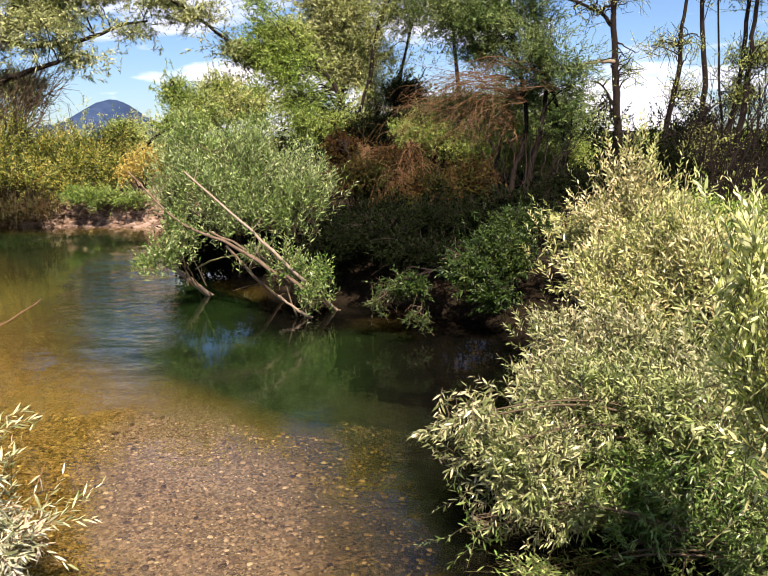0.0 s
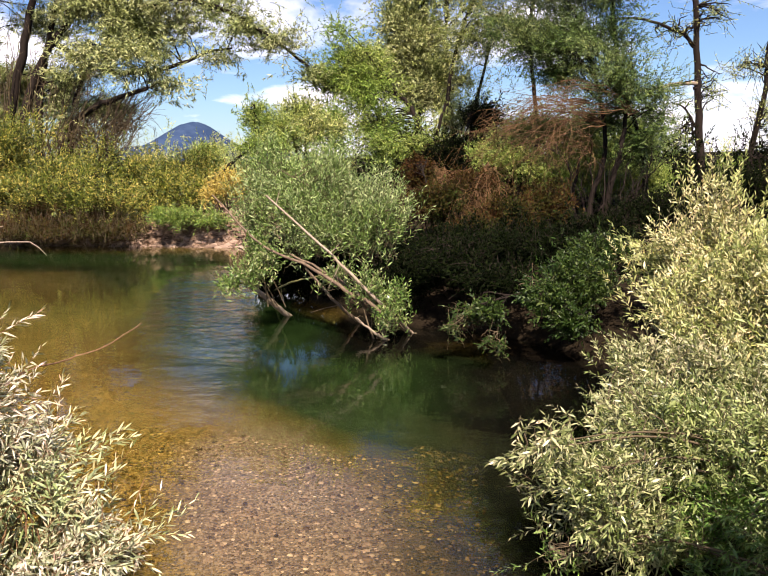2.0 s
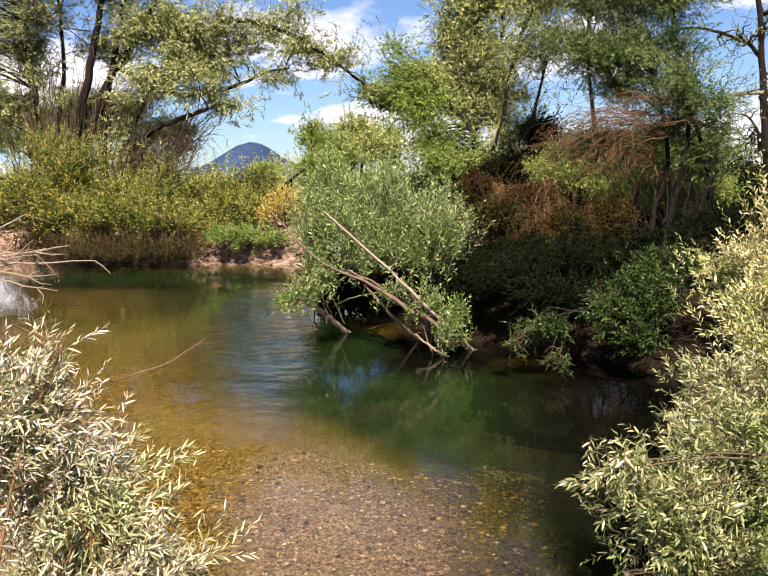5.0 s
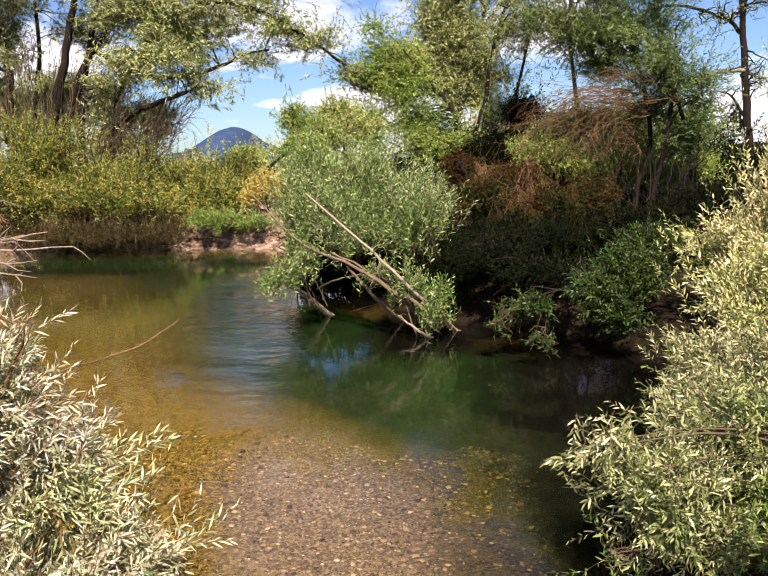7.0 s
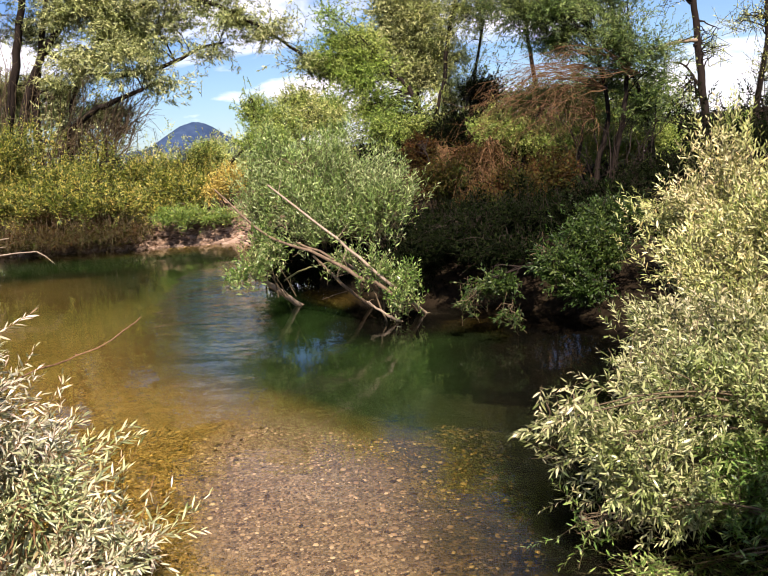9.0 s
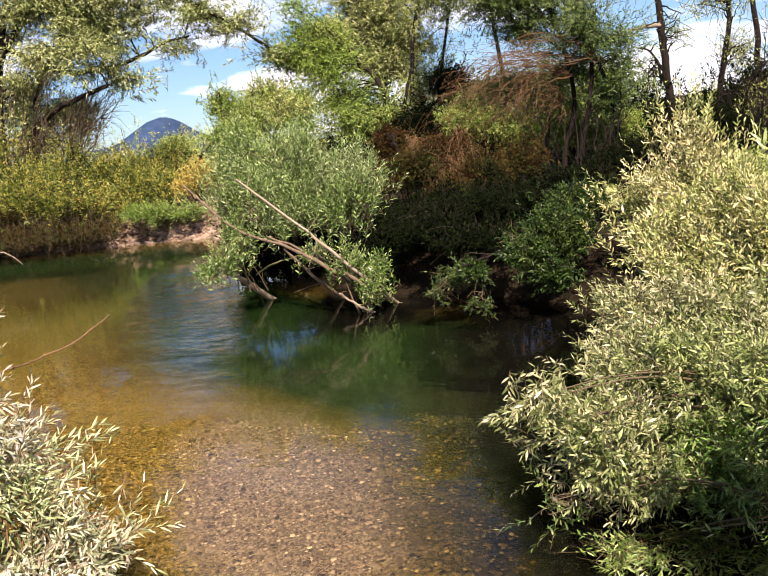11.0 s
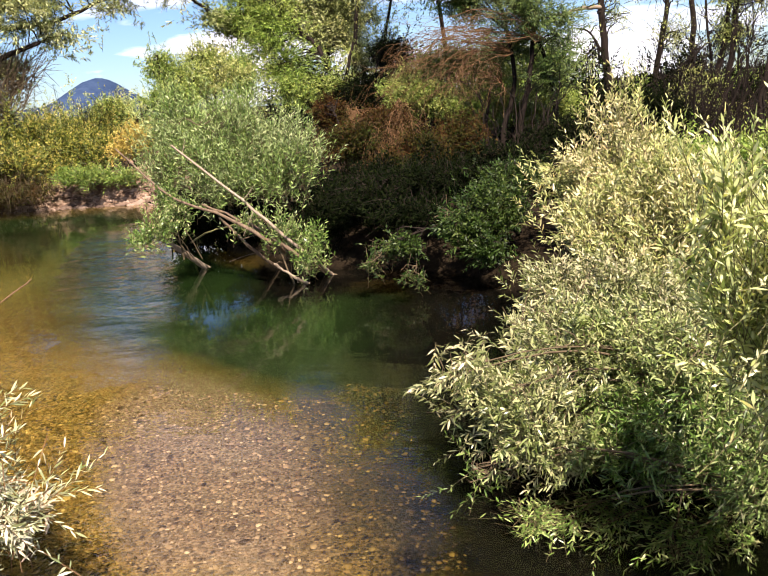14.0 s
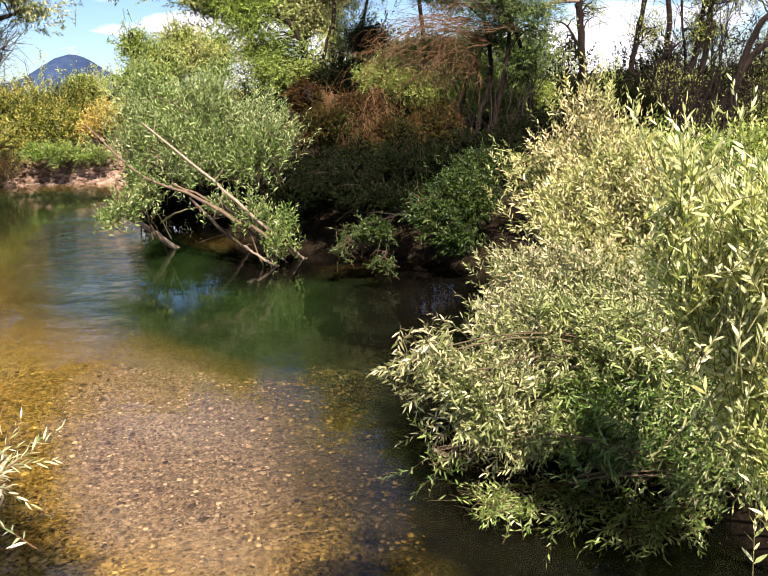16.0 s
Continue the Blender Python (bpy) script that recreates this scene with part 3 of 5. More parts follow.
DEEP = np.array([(2.77, 2.66), (2.13, 5.01), (1.25, 7.46), (-0.56, 9.26), (-2.09, 10.52), (-3.92, 14.50), (-7.90, 19.49), (-14, 20.37), (-40, 29.48)])


def segment_distance(p, run, closed):
    best = np.full(len(p), 1e9)
    m = len(run)
    for i in range(m if closed else m - 1):
        a, b = run[i], run[(i + 1) % m]
        ab = b - a
        u = np.clip(((p - a) @ ab) / (ab @ ab), 0, 1)
        best = np.minimum(best, np.linalg.norm(p - a - u[:, None] * ab, axis=1))
    return best


def in_river(p):
    inside = np.zeros(len(p), bool)
    m = len(SHORE)
    for i in range(m):
        (x1, y1), (x2, y2) = SHORE[i], SHORE[(i + 1) % m]
        hit = ((y1 > p[:, 1]) != (y2 > p[:, 1])) & (p[:, 0] < (x2 - x1) * (p[:, 1] - y1) / (y2 - y1 + 1e-12) + x1)
        inside ^= hit
    return inside


def rough(p, f):
    x, y = p[:, 0] * f, p[:, 1] * f
    return (np.sin(x * 1.3 + 1.7 * np.sin(y * 0.9)) + np.sin(y * 1.7 + 1.3 * np.sin(x * 1.1 + 2.0)) + 0.6 * np.sin(x * 3.1 + y * 2.3 + np.sin(y * 4.1))) / 2.6


def ground_height(p):
    d = segment_distance(p, SHORE, True) + 0.10 * rough(p, 3.0)
    wet = in_river(p)
    thal = segment_distance(p, DEEP, False)
    depth = 0.16 + 0.10 * np.clip(d, 0, 3) + 1.15 * np.exp(-(thal / 1.7) ** 2)
    depth = depth * np.clip(d / 0.35, 0, 1)
    bed = -depth + 0.02 * rough(p, 6.0)
    far = np.clip((p[:, 1] - 13.5) / 5, 0, 1) * np.clip((-p[:, 0] - 3.5) / 2, 0, 1)
    step = (0.78 + 0.16 * rough(p, 1.6) + 0.08 * rough(p, 5.0)) * np.clip((d + 0.08 * rough(p, 4.0)) / (0.34 + 0.14 * rough(p, 2.3)), 0, 1) ** 0.8 * far + (1 - far) * 0.55 * (1 - np.exp(-np.clip(d, 0, 9) / 0.5))
    land = step + 0.10 * np.clip(d - 0.3, 0, 4) * 0.6 + 0.05 * rough(p, 2.2) * np.clip(d, 0, 1) + 0.06 * np.clip(d - 0.2, 0, 1) * rough(p, 0.7)
    land = np.where(d < 0.05, 0.02, land)
    return np.where(wet, bed, land)


def axis(fine0, fine1, step, reach, grow=1.22):
    run = list(np.arange(fine0, fine1, step))
    s, a = step, run[-1]
    while a < reach:
        s *= grow
        a += s
        run.append(a)
    s, a = step, run[0]
    while a > -reach:
        s *= grow
        a -= s
        run.insert(0, a)
    return np.array(run)


def build_ground():
    xs, ys = axis(-14, 4.5, 0.12, 4000), axis(0.8, 27, 0.12, 4000)
    gx, gy = np.meshgrid(xs, ys)
    p = np.stack([gx.ravel(), gy.ravel()], 1)
    z = ground_height(p)
    w, h = len(xs), len(ys)
    i = (np.arange(h - 1)[:, None] * w + np.arange(w - 1)[None]).ravel()
    q = np.stack([i, i + 1, i + 1 + w, i + w], 1)
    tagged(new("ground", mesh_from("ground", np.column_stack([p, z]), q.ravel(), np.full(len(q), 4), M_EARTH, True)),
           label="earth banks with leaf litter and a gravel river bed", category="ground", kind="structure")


build_ground()


def build_water():
    v = [(-60, -10, 0), (8, -10, 0), (8, 50, 0), (-60, 50, 0)]
    ob = new("water", mesh_from("water", v, [0, 1, 2, 3], [4], M_WATER))
    ob.visible_shadow = False
    tagged(ob, label="clear green rippled river water over gravel", category="river", kind="structure")


build_water()


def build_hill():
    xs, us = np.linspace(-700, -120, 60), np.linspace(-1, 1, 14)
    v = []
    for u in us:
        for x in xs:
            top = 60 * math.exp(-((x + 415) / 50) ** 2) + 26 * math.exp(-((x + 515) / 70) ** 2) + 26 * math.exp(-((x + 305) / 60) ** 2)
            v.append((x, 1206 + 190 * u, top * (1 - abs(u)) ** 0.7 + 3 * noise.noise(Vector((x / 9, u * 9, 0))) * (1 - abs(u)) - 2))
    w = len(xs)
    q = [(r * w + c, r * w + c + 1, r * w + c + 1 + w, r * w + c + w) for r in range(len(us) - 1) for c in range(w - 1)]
    tagged(new("hill", mesh_from("hill", v, np.array(q).ravel(), np.full(len(q), 4), M_HILL, True)), label="far forested hill, blue with painted haze", category="hill", kind="structure")


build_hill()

# ---- near bank ----
plant("silver_willow", (-1.53, 1.34, 0.43),
      [(-1.81, 2.48, 1.50, 0.31, 0.39, 0.31), (-1.58, 2.55, 1.20, 0.32, 0.37, 0.25), (-1.40, 2.41, 0.93, 0.36, 0.37, 0.23), (-2.16, 2.28, 1.43, 0.41, 0.45, 0.38), (-1.74, 2.68, 1.65, 0.14, 0.17, 0.16), (-1.13, 2.48, 0.90, 0.15, 0.17, 0.10)],
      "silvery sunlit willow shrub on the near bank", "willow shrub", 11, M_SILVER, M_REDTWIG, n=1150, leaders=0.2, twig=0.30, per=19, size=0.070, width=0.0100, up=0.5, droop=0.05, limbs=5, limb_r=0.005, stem_r=0.009, inner=0.65, tilt=(0.35, 0.1, 0), loose=16, loose_mat=M_SILVER_ONE)
plant("river_willow", (2.49, 4.56, 0.37),
      [(0.63, 4.15, 0.70, 0.13, 0.22, 0.08), (1.01, 4.29, 0.53, 0.35, 0.50, 0.32), (1.57, 4.82, 0.58, 0.56, 0.62, 0.44), (1.30, 4.29, 0.27, 0.38, 0.42, 0.17), (1.74, 6.03, 0.70, 0.48, 0.62, 0.34), (2.14, 5.23, 0.68, 0.63, 0.67, 0.50), (1.29, 5.23, 0.65, 0.27, 0.39, 0.27), (2.07, 4.29, 0.73, 0.45, 0.50, 0.31)],
      "dense willow bush leaning over the water", "willow shrub", 12, M_WILLOW, M_TWIG, n=3700, leaders=0.04, twig=0.28, per=16, size=0.069, width=0.0138, up=0.6, droop=0.08, limbs=9, limb_r=0.005, stem_r=0.011, stems=12, inner=0.7, clumps=230, clump_r=0.105, twig_r=0.0018, tilt=(-0.25, -0.2, 0), loose=16, loose_mat=M_WILLOW_ONE)
plant("green_willow", (2.72, 4.02, 0.41),
      [(1.85, 4.15, 0.28, 0.48, 0.50, 0.31), (2.31, 3.75, 0.29, 0.47, 0.50, 0.39), (2.19, 4.02, 0.49, 0.38, 0.39, 0.24)],
      "green willow bush on the near side of the leaning one", "willow shrub", 16, M_GREENWILLOW, M_TWIG, n=1900, twig=0.34, per=16, size=0.068, width=0.0120, up=0.4, droop=0.1, limbs=9, limb_r=0.005, stem_r=0.012, stems=9, clumps=90, clump_r=0.13, twig_r=0.0018, tilt=(-0.2, -0.2, 0))
plant("hanging_willow", (2.19, 3.89, 0.27),
      [(1.43, 4.02, -0.32, 0.38, 0.34, 0.26), (1.88, 3.62, -0.23, 0.48, 0.39, 0.24), (0.81, 4.15, 0.08, 0.17, 0.17, 0.09), (1.07, 4.02, -0.35, 0.17, 0.22, 0.23)],
      "sparse green willow sprays hanging low over dark water", "willow shrub", 15, M_GREENWILLOW, M_TWIG, n=210, twig=0.36, per=13, size=0.070, width=0.014, up=-0.1, droop=0.2, limbs=30, limb_r=0.0035, stem_r=0.009, stems=12, twig_r=0.0018, tilt=(-0.3, -0.2, 0))
plant("yellow_willow", (2.83, 8.84, 0.47),
      [(2.85, 8.44, 1.38, 0.65, 0.78, 0.60), (2.34, 7.77, 1.03, 0.50, 0.67, 0.47), (2.94, 7.50, 1.22, 0.50, 0.67, 0.54), (2.90, 8.84, 1.83, 0.36, 0.45, 0.36), (2.56, 6.97, 0.86, 0.66, 0.67, 0.39), (2.36, 9.11, 1.36, 0.34, 0.45, 0.32), (3.11, 6.70, 1.10, 0.45, 0.56, 0.45)],
      "tall yellowing willow bush behind the leaning one", "willow shrub", 13, M_YELLOW, M_TWIG, n=2300, twig=0.42, per=16, size=0.088, width=0.019, up=1.1, droop=0.0, spread=0.75, inner=0.72, clumps=170, clump_r=0.17, limbs=5, limb_r=0.007, stem_r=0.018, stems=8, leaders=0.2)
plant("shoot_willow", (2.69, 2.55, 0.54),
      [(1.80, 2.55, 1.40, 0.18, 0.28, 0.31), (1.76, 2.28, 1.74, 0.13, 0.28, 0.24), (1.83, 2.95, 1.54, 0.13, 0.22, 0.20), (2.00, 2.55, 1.06, 0.26, 0.34, 0.38), (1.93, 2.68, 1.05, 0.13, 0.22, 0.20), (1.52, 2.45, 1.98, 0.10, 0.15, 0.20), (1.66, 2.60, 1.60, 0.20, 0.25, 0.28), (1.88, 2.60, 1.78, 0.18, 0.22, 0.26)],
      "bright young willow with long upright shoots on the near bank", "willow shrub", 14, M_SHOOT, M_GREENTWIG, n=780, twig=0.34, per=17, size=0.064, width=0.0135, up=1.6, droop=0.0, spread=0.55, limbs=4, limb_r=0.005, stem_r=0.012, leaders=0.2, tilt=(-0.1, 0, 0.1), loose=16, loose_mat=M_SHOOT_ONE)

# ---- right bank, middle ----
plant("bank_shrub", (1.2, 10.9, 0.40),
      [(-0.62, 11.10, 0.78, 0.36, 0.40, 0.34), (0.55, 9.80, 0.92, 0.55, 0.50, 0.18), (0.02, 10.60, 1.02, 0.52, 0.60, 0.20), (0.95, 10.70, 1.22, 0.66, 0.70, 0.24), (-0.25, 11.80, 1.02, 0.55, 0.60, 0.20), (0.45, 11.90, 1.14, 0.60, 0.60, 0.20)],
      "shrub overhanging the water, shade painted into its dark leaves", "shrub", 21, M_SHADED, M_BARK, n=2300, twig=0.32, per=14, size=0.07, width=0.022, up=0.4, limbs=6, limb_r=0.01, tilt=(-0.3, -0.2, 0))
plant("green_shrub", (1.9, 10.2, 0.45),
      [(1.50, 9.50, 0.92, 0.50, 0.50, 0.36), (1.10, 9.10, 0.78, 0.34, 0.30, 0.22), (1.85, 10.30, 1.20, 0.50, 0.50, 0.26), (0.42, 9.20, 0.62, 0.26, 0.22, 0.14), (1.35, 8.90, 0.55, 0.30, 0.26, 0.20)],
      "green shrub, half light put into its colour, beside the yellowing willow", "shrub", 26, M_BANK, M_BARK, n=1300, twig=0.30, per=13, size=0.068, width=0.022, up=0.5, limbs=6, limb_r=0.009, tilt=(-0.25, -0.25, 0))
plant("mound_willow", (-1.02, 12.46, 0.46),
      [(-2.32, 12.33, 2.02, 0.86, 0.90, 0.54), (-2.92, 12.73, 2.25, 0.52, 0.67, 0.41), (-1.39, 12.06, 1.57, 0.57, 0.67, 0.44), (-2.06, 12.06, 1.51, 0.86, 0.67, 0.37), (-3.28, 12.73, 1.64, 0.37, 0.45, 0.45)],
      "rounded grey-green willow shrub at the bend", "willow shrub", 22, M_MOUND, M_TWIG, n=3300, twig=0.42, per=14, size=0.095, width=0.020, up=1.9, fine=False, clumps=80, clump_r=0.20, leaders=0.4, limbs=6, limb_r=0.012, stem_r=0.03, stems=7)
plant("sprouting_willow", (-0.89, 10.72, 0.15),
      [(-1.14, 10.39, 0.76, 0.44, 0.34, 0.26), (-0.84, 10.18, 0.46, 0.26, 0.28, 0.28), (-1.65, 10.72, 0.89, 0.29, 0.28, 0.18), (-0.68, 10.32, 0.64, 0.16, 0.22, 0.31)],
      "pale fresh shoots on the fallen willow stems", "willow shrub", 23, M_GREENWILLOW, M_TWIG, n=260, twig=0.30, per=11, size=0.075, width=0.020, up=1.6, limbs=5, limb_r=0.006, stem_r=0.012, inner=0.3)
plant("log_sprouts", (-2.65, 11.39, 0.39),
      [(-3.00, 11.12, 0.86, 0.35, 0.34, 0.27), (-2.72, 11.26, 1.02, 0.28, 0.28, 0.27), (-3.26, 10.99, 0.71, 0.23, 0.22, 0.11), (-2.99, 11.52, 1.20, 0.18, 0.22, 0.28)],
      "leafy green sprouts on a slanting log", "willow shrub", 24, M_GREENWILLOW, M_TWIG, n=250, twig=0.30, per=12, size=0.075, width=0.021, up=1.2, limbs=4, limb_r=0.006, stem_r=0.010, inner=0.3)
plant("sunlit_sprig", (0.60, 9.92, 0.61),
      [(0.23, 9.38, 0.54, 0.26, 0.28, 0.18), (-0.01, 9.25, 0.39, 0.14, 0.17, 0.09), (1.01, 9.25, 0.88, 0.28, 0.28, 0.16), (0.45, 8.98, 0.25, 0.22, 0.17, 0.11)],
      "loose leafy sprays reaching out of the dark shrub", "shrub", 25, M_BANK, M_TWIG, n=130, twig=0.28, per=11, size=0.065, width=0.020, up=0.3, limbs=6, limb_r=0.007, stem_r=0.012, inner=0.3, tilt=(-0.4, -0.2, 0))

def dead_branches(name, roots, tips, count, label, seed, mat, r=0.02):
    """Bare drooping branches that fan out from roots to a spread of tips, with fine side twigs."""
    rng = np.random.default_rng(seed)
    base = np.array(roots[0], float)
    thing = tagged(new(name), label=label, category="dead branches")
    thing.location = base
    b = np.array(tips, float)
    main, fine = [], []
    for i in range(count):
        a = np.array(roots[i % len(roots)], float) - base
        c = b[i % len(b)]
        e = c[:3] + rng.uniform(-1, 1, 3) * c[3:] - base
        mid = (a + e) / 2 + np.array([0, 0, rng.uniform(-0.05, 0.16) * np.linalg.norm(e - a)]) + rng.normal(0, 0.1, 3)
        run = curve_points([a, mid, e], 9, rng, 0.05)
        main.append((run, r * rng.uniform(0.5, 1.2), r * 0.2, 5))
        for _ in range(12):
            k = rng.integers(2, 9)
            d = unit(run[k] - run[k - 1]) + rng.normal(0, 0.45, 3) - np.array([0, 0, 0.25])
            ln = rng.uniform(0.3, 0.9)
            q = run[k] + unit(d) * ln
            fine.append((np.array([run[k], (run[k] + q) / 2 + rng.normal(0, 0.03, 3), q - np.array([0, 0, 0.12 * ln])]), r * 0.28, r * 0.1, 3))
    for m in main:
        part("branch", tubes_mesh("branch", [m], mat), thing)
    part("twig_growth", tubes_mesh("twig_growth", fine, mat), thing, kind="stuff")
    return thing


# ---- far bank, left ----
plant("grey_willow_tree", (-14.94, 25.46, 2.04),
      [(-15.9, 25.46, 7.9, 1.20, 1.3, 0.9), (-11.7, 25.2, 4.2, 1.0, 0.8, 0.55), (-12.8, 25.4, 3.7, 1.2, 0.9, 0.6), (-15.0, 26.5, 5.3, 1.0, 0.9, 0.6), (-13.3, 26.7, 5.0, 0.9, 0.8, 0.5), (-17.0, 26.2, 7.0, 0.9, 0.9, 0.8), (-14.4, 26.8, 7.2, 0.7, 0.7, 0.6), (-16.3, 25.9, 6.2, 0.75, 0.8, 0.55), (-11.27, 25.19, 7.35, 1.85, 1.59, 1.00), (-11.15, 24.93, 5.95, 1.62, 1.38, 0.85), (-9.58, 24.66, 5.26, 1.06, 1.02, 0.76), (-8.85, 25.46, 7.23, 1.67, 1.44, 0.91), (-7.04, 25.86, 6.67, 0.91, 0.84, 0.58),
       (-6.02, 26.26, 6.16, 0.92, 0.81, 0.52), (-5.08, 26.80, 5.23, 0.78, 0.68, 0.44), (-7.77, 25.86, 5.75, 0.62, 0.54, 0.34), (-13.2, 25.6, 8.4, 0.9, 0.9, 0.7), (-13.69, 25.46, 10.41, 4.19, 3.38, 1.86), (-14.48, 25.46, 13.49, 3.65, 3.15, 1.98), (-19.34, 25.46, 7.79, 2.51, 3.09, 3.01), (-17.53, 26.27, 5.14, 1.04, 1.16, 1.04), (-6.97, 25.86, 7.62, 0.91, 0.76, 0.45), (-11.90, 24.66, 5.02, 1.24, 1.04, 0.62), (-13.9, 26.9, 6.9, 0.6, 0.7, 0.6), (-16.1, 26.8, 4.4, 1.1, 1.0, 0.55), (-10.17, 25.19, 6.55, 1.23, 1.12, 0.77)],
      "old multi-stemmed grey willow tree on the far bank", "willow tree", 31, M_PALE, M_BARK,
      stem_runs=[([(-16.52, 25.86, 0.85), (-16.62, 25.86, 3.91), (-16.46, 25.86, 5.90), (-16.73, 25.86, 9.00)], 0.17, 0.08),
                 ([(-15.13, 25.46, 0.85), (-14.81, 25.46, 3.87), (-14.15, 25.46, 6.13), (-13.37, 25.46, 8.85)], 0.19, 0.09),
                 ([(-14.67, 25.33, 0.85), (-14.26, 25.33, 4.00), (-13.43, 25.33, 5.75), (-11.92, 25.33, 7.66), (-11.14, 25.33, 9.13)], 0.17, 0.07),
                 ([(-14.10, 25.59, 0.85), (-13.83, 25.59, 4.66), (-13.31, 25.59, 6.42), (-12.66, 25.59, 8.84)], 0.15, 0.07),
                 ([(-13.04, 24.79, 0.85), (-12.66, 24.79, 3.15), (-11.61, 24.66, 4.07), (-9.74, 24.52, 4.62)], 0.16, 0.06),
                 ([(-13.28, 25.59, 6.25), (-11.33, 25.59, 5.26), (-9.19, 25.46, 5.37), (-8.23, 25.73, 5.79), (-7.46, 26.00, 5.92)], 0.09, 0.03),
                 ([(-15.95, 26.00, 0.85), (-15.89, 26.00, 3.72), (-15.42, 26.00, 6.19), (-15.35, 26.00, 9.10)], 0.10, 0.05),
                 ([(-12.87, 25.19, 0.85), (-12.62, 25.19, 3.15), (-12.46, 25.19, 4.44), (-11.45, 25.19, 6.01)], 0.08, 0.04),
                 ([(-11.44, 25.59, 6.37), (-9.33, 25.46, 7.39), (-7.64, 25.73, 7.08), (-6.32, 26.13, 6.31), (-5.00, 26.80, 5.23)], 0.10, 0.04)],
      n=16500, twig=0.62, per=13, size=0.155, width=0.044, up=0.3, droop=0.15, fine=False, clumps=390, clump_r=0.42, limb_r=0.022, twig_r=0.005)
dead_branches("willow_suckers", [(-16.31, 25.19, 0.95), (-15.15, 25.06, 0.95), (-14.07, 24.93, 0.95), (-12.93, 24.79, 0.95), (-12.05, 24.66, 0.95)],
              [(-16.05, 25.19, 5.65, 1.15, 1.47, 1.47), (-14.43, 25.06, 5.77, 1.12, 1.43, 1.44), (-12.46, 24.93, 5.35, 1.10, 1.32, 1.26), (-10.94, 24.66, 4.52, 1.08, 0.95, 0.62), (-10.12, 24.66, 4.35, 0.61, 0.60, 0.46)], 120, "fan of thin bare suckers at the foot of the old willow", 63, M_TWIG, 0.03)
plant("bank_bush", (-13.35, 22.51, 0.66),
      [(-13.42, 22.45, 2.85, 1.63, 1.53, 1.11), (-14.27, 21.91, 1.86, 1.34, 1.24, 0.89), (-11.68, 21.91, 1.78, 1.59, 1.33, 0.80), (-12.50, 21.38, 1.69, 2.01, 1.44, 0.57), (-16.24, 22.18, 2.19, 1.53, 1.55, 1.22), (-10.27, 21.38, 1.59, 1.26, 0.99, 0.49)],
      "broad green bush along the far bank", "shrub", 32, M_HERB, M_BARK, n=4600, twig=0.55, per=13, size=0.12, width=0.036, up=1.1, fine=False, clumps=110, clump_r=0.34, limb_r=0.015, leaders=0.2)
plant("bank_bush", (-9.97, 24.12, 1.16),
      [(-10.68, 24.12, 2.26, 1.36, 1.19, 0.76), (-9.17, 23.85, 1.75, 1.19, 1.08, 0.74), (-9.42, 22.78, 1.08, 1.29, 1.01, 0.50), (-9.38, 26.80, 2.16, 0.99, 0.87, 0.58), (-7.91, 23.45, 1.43, 0.58, 0.65, 0.58)],
      "yellow-green bush along the far bank", "shrub", 33, M_HERB, M_BARK, n=3000, twig=0.55, per=13, size=0.115, width=0.036, up=1.1, fine=False, clumps=80, clump_r=0.34, limb_r=0.015, leaders=0.2)
plant("thicket", (-11.94, 24.52, 3.09),
      [(-11.54, 24.79, 3.54, 1.23, 1.12, 0.77), (-12.27, 24.52, 3.11, 1.08, 0.95, 0.62), (-10.59, 24.93, 3.65, 0.77, 0.68, 0.46)],
      "tangle of bare and leafy twigs below the willow", "shrub", 37, M_RUST, M_TWIG, n=260, twig=0.8, per=7, size=0.09, width=0.03, up=0.6, fine=False, limbs=26, limb_r=0.02, twig_r=0.007)
plant("dry_bush", (-11.2, 21.6, 0.75), [(-11.6, 21.3, 1.25, 0.9, 0.5, 0.35), (-10.1, 21.2, 1.15, 0.7, 0.45, 0.32), (-13.6, 21.4, 1.3, 0.8, 0.5, 0.4), (-14.6, 21.2, 2.0, 0.5, 0.4, 0.4)],
      "half-withered brown bush along the far bank", "shrub", 39, M_RUST, M_REDTWIG, n=1100, twig=0.5, per=11, size=0.10, width=0.032, up=0.7, fine=False, clumps=36, clump_r=0.26, limb_r=0.014, leaders=0.2)
plant("autumn_bush", (-7.29, 24.12, 0.91), [(-6.91, 23.18, 1.75, 0.65, 0.66, 0.54), (-7.39, 23.05, 1.50, 0.43, 0.45, 0.37)],
      "small ochre bush in autumn colour", "shrub", 34, M_OCHRE, M_TWIG, n=340, twig=0.35, per=12, size=0.09, width=0.04, up=0.8, fine=False, limbs=4)
plant("lush_herbs", (-7.96, 21.71, 0.68), [(-8.09, 21.71, 0.94, 0.82, 0.60, 0.27), (-7.11, 21.84, 0.85, 0.61, 0.48, 0.24)],
      "lush green herbs on the bank edge", "herbs", 35, M_GREENHERB, M_GREENTWIG, n=420, twig=0.38, per=10, size=0.15, width=0.03, up=0.9, fine=False, limbs=2)
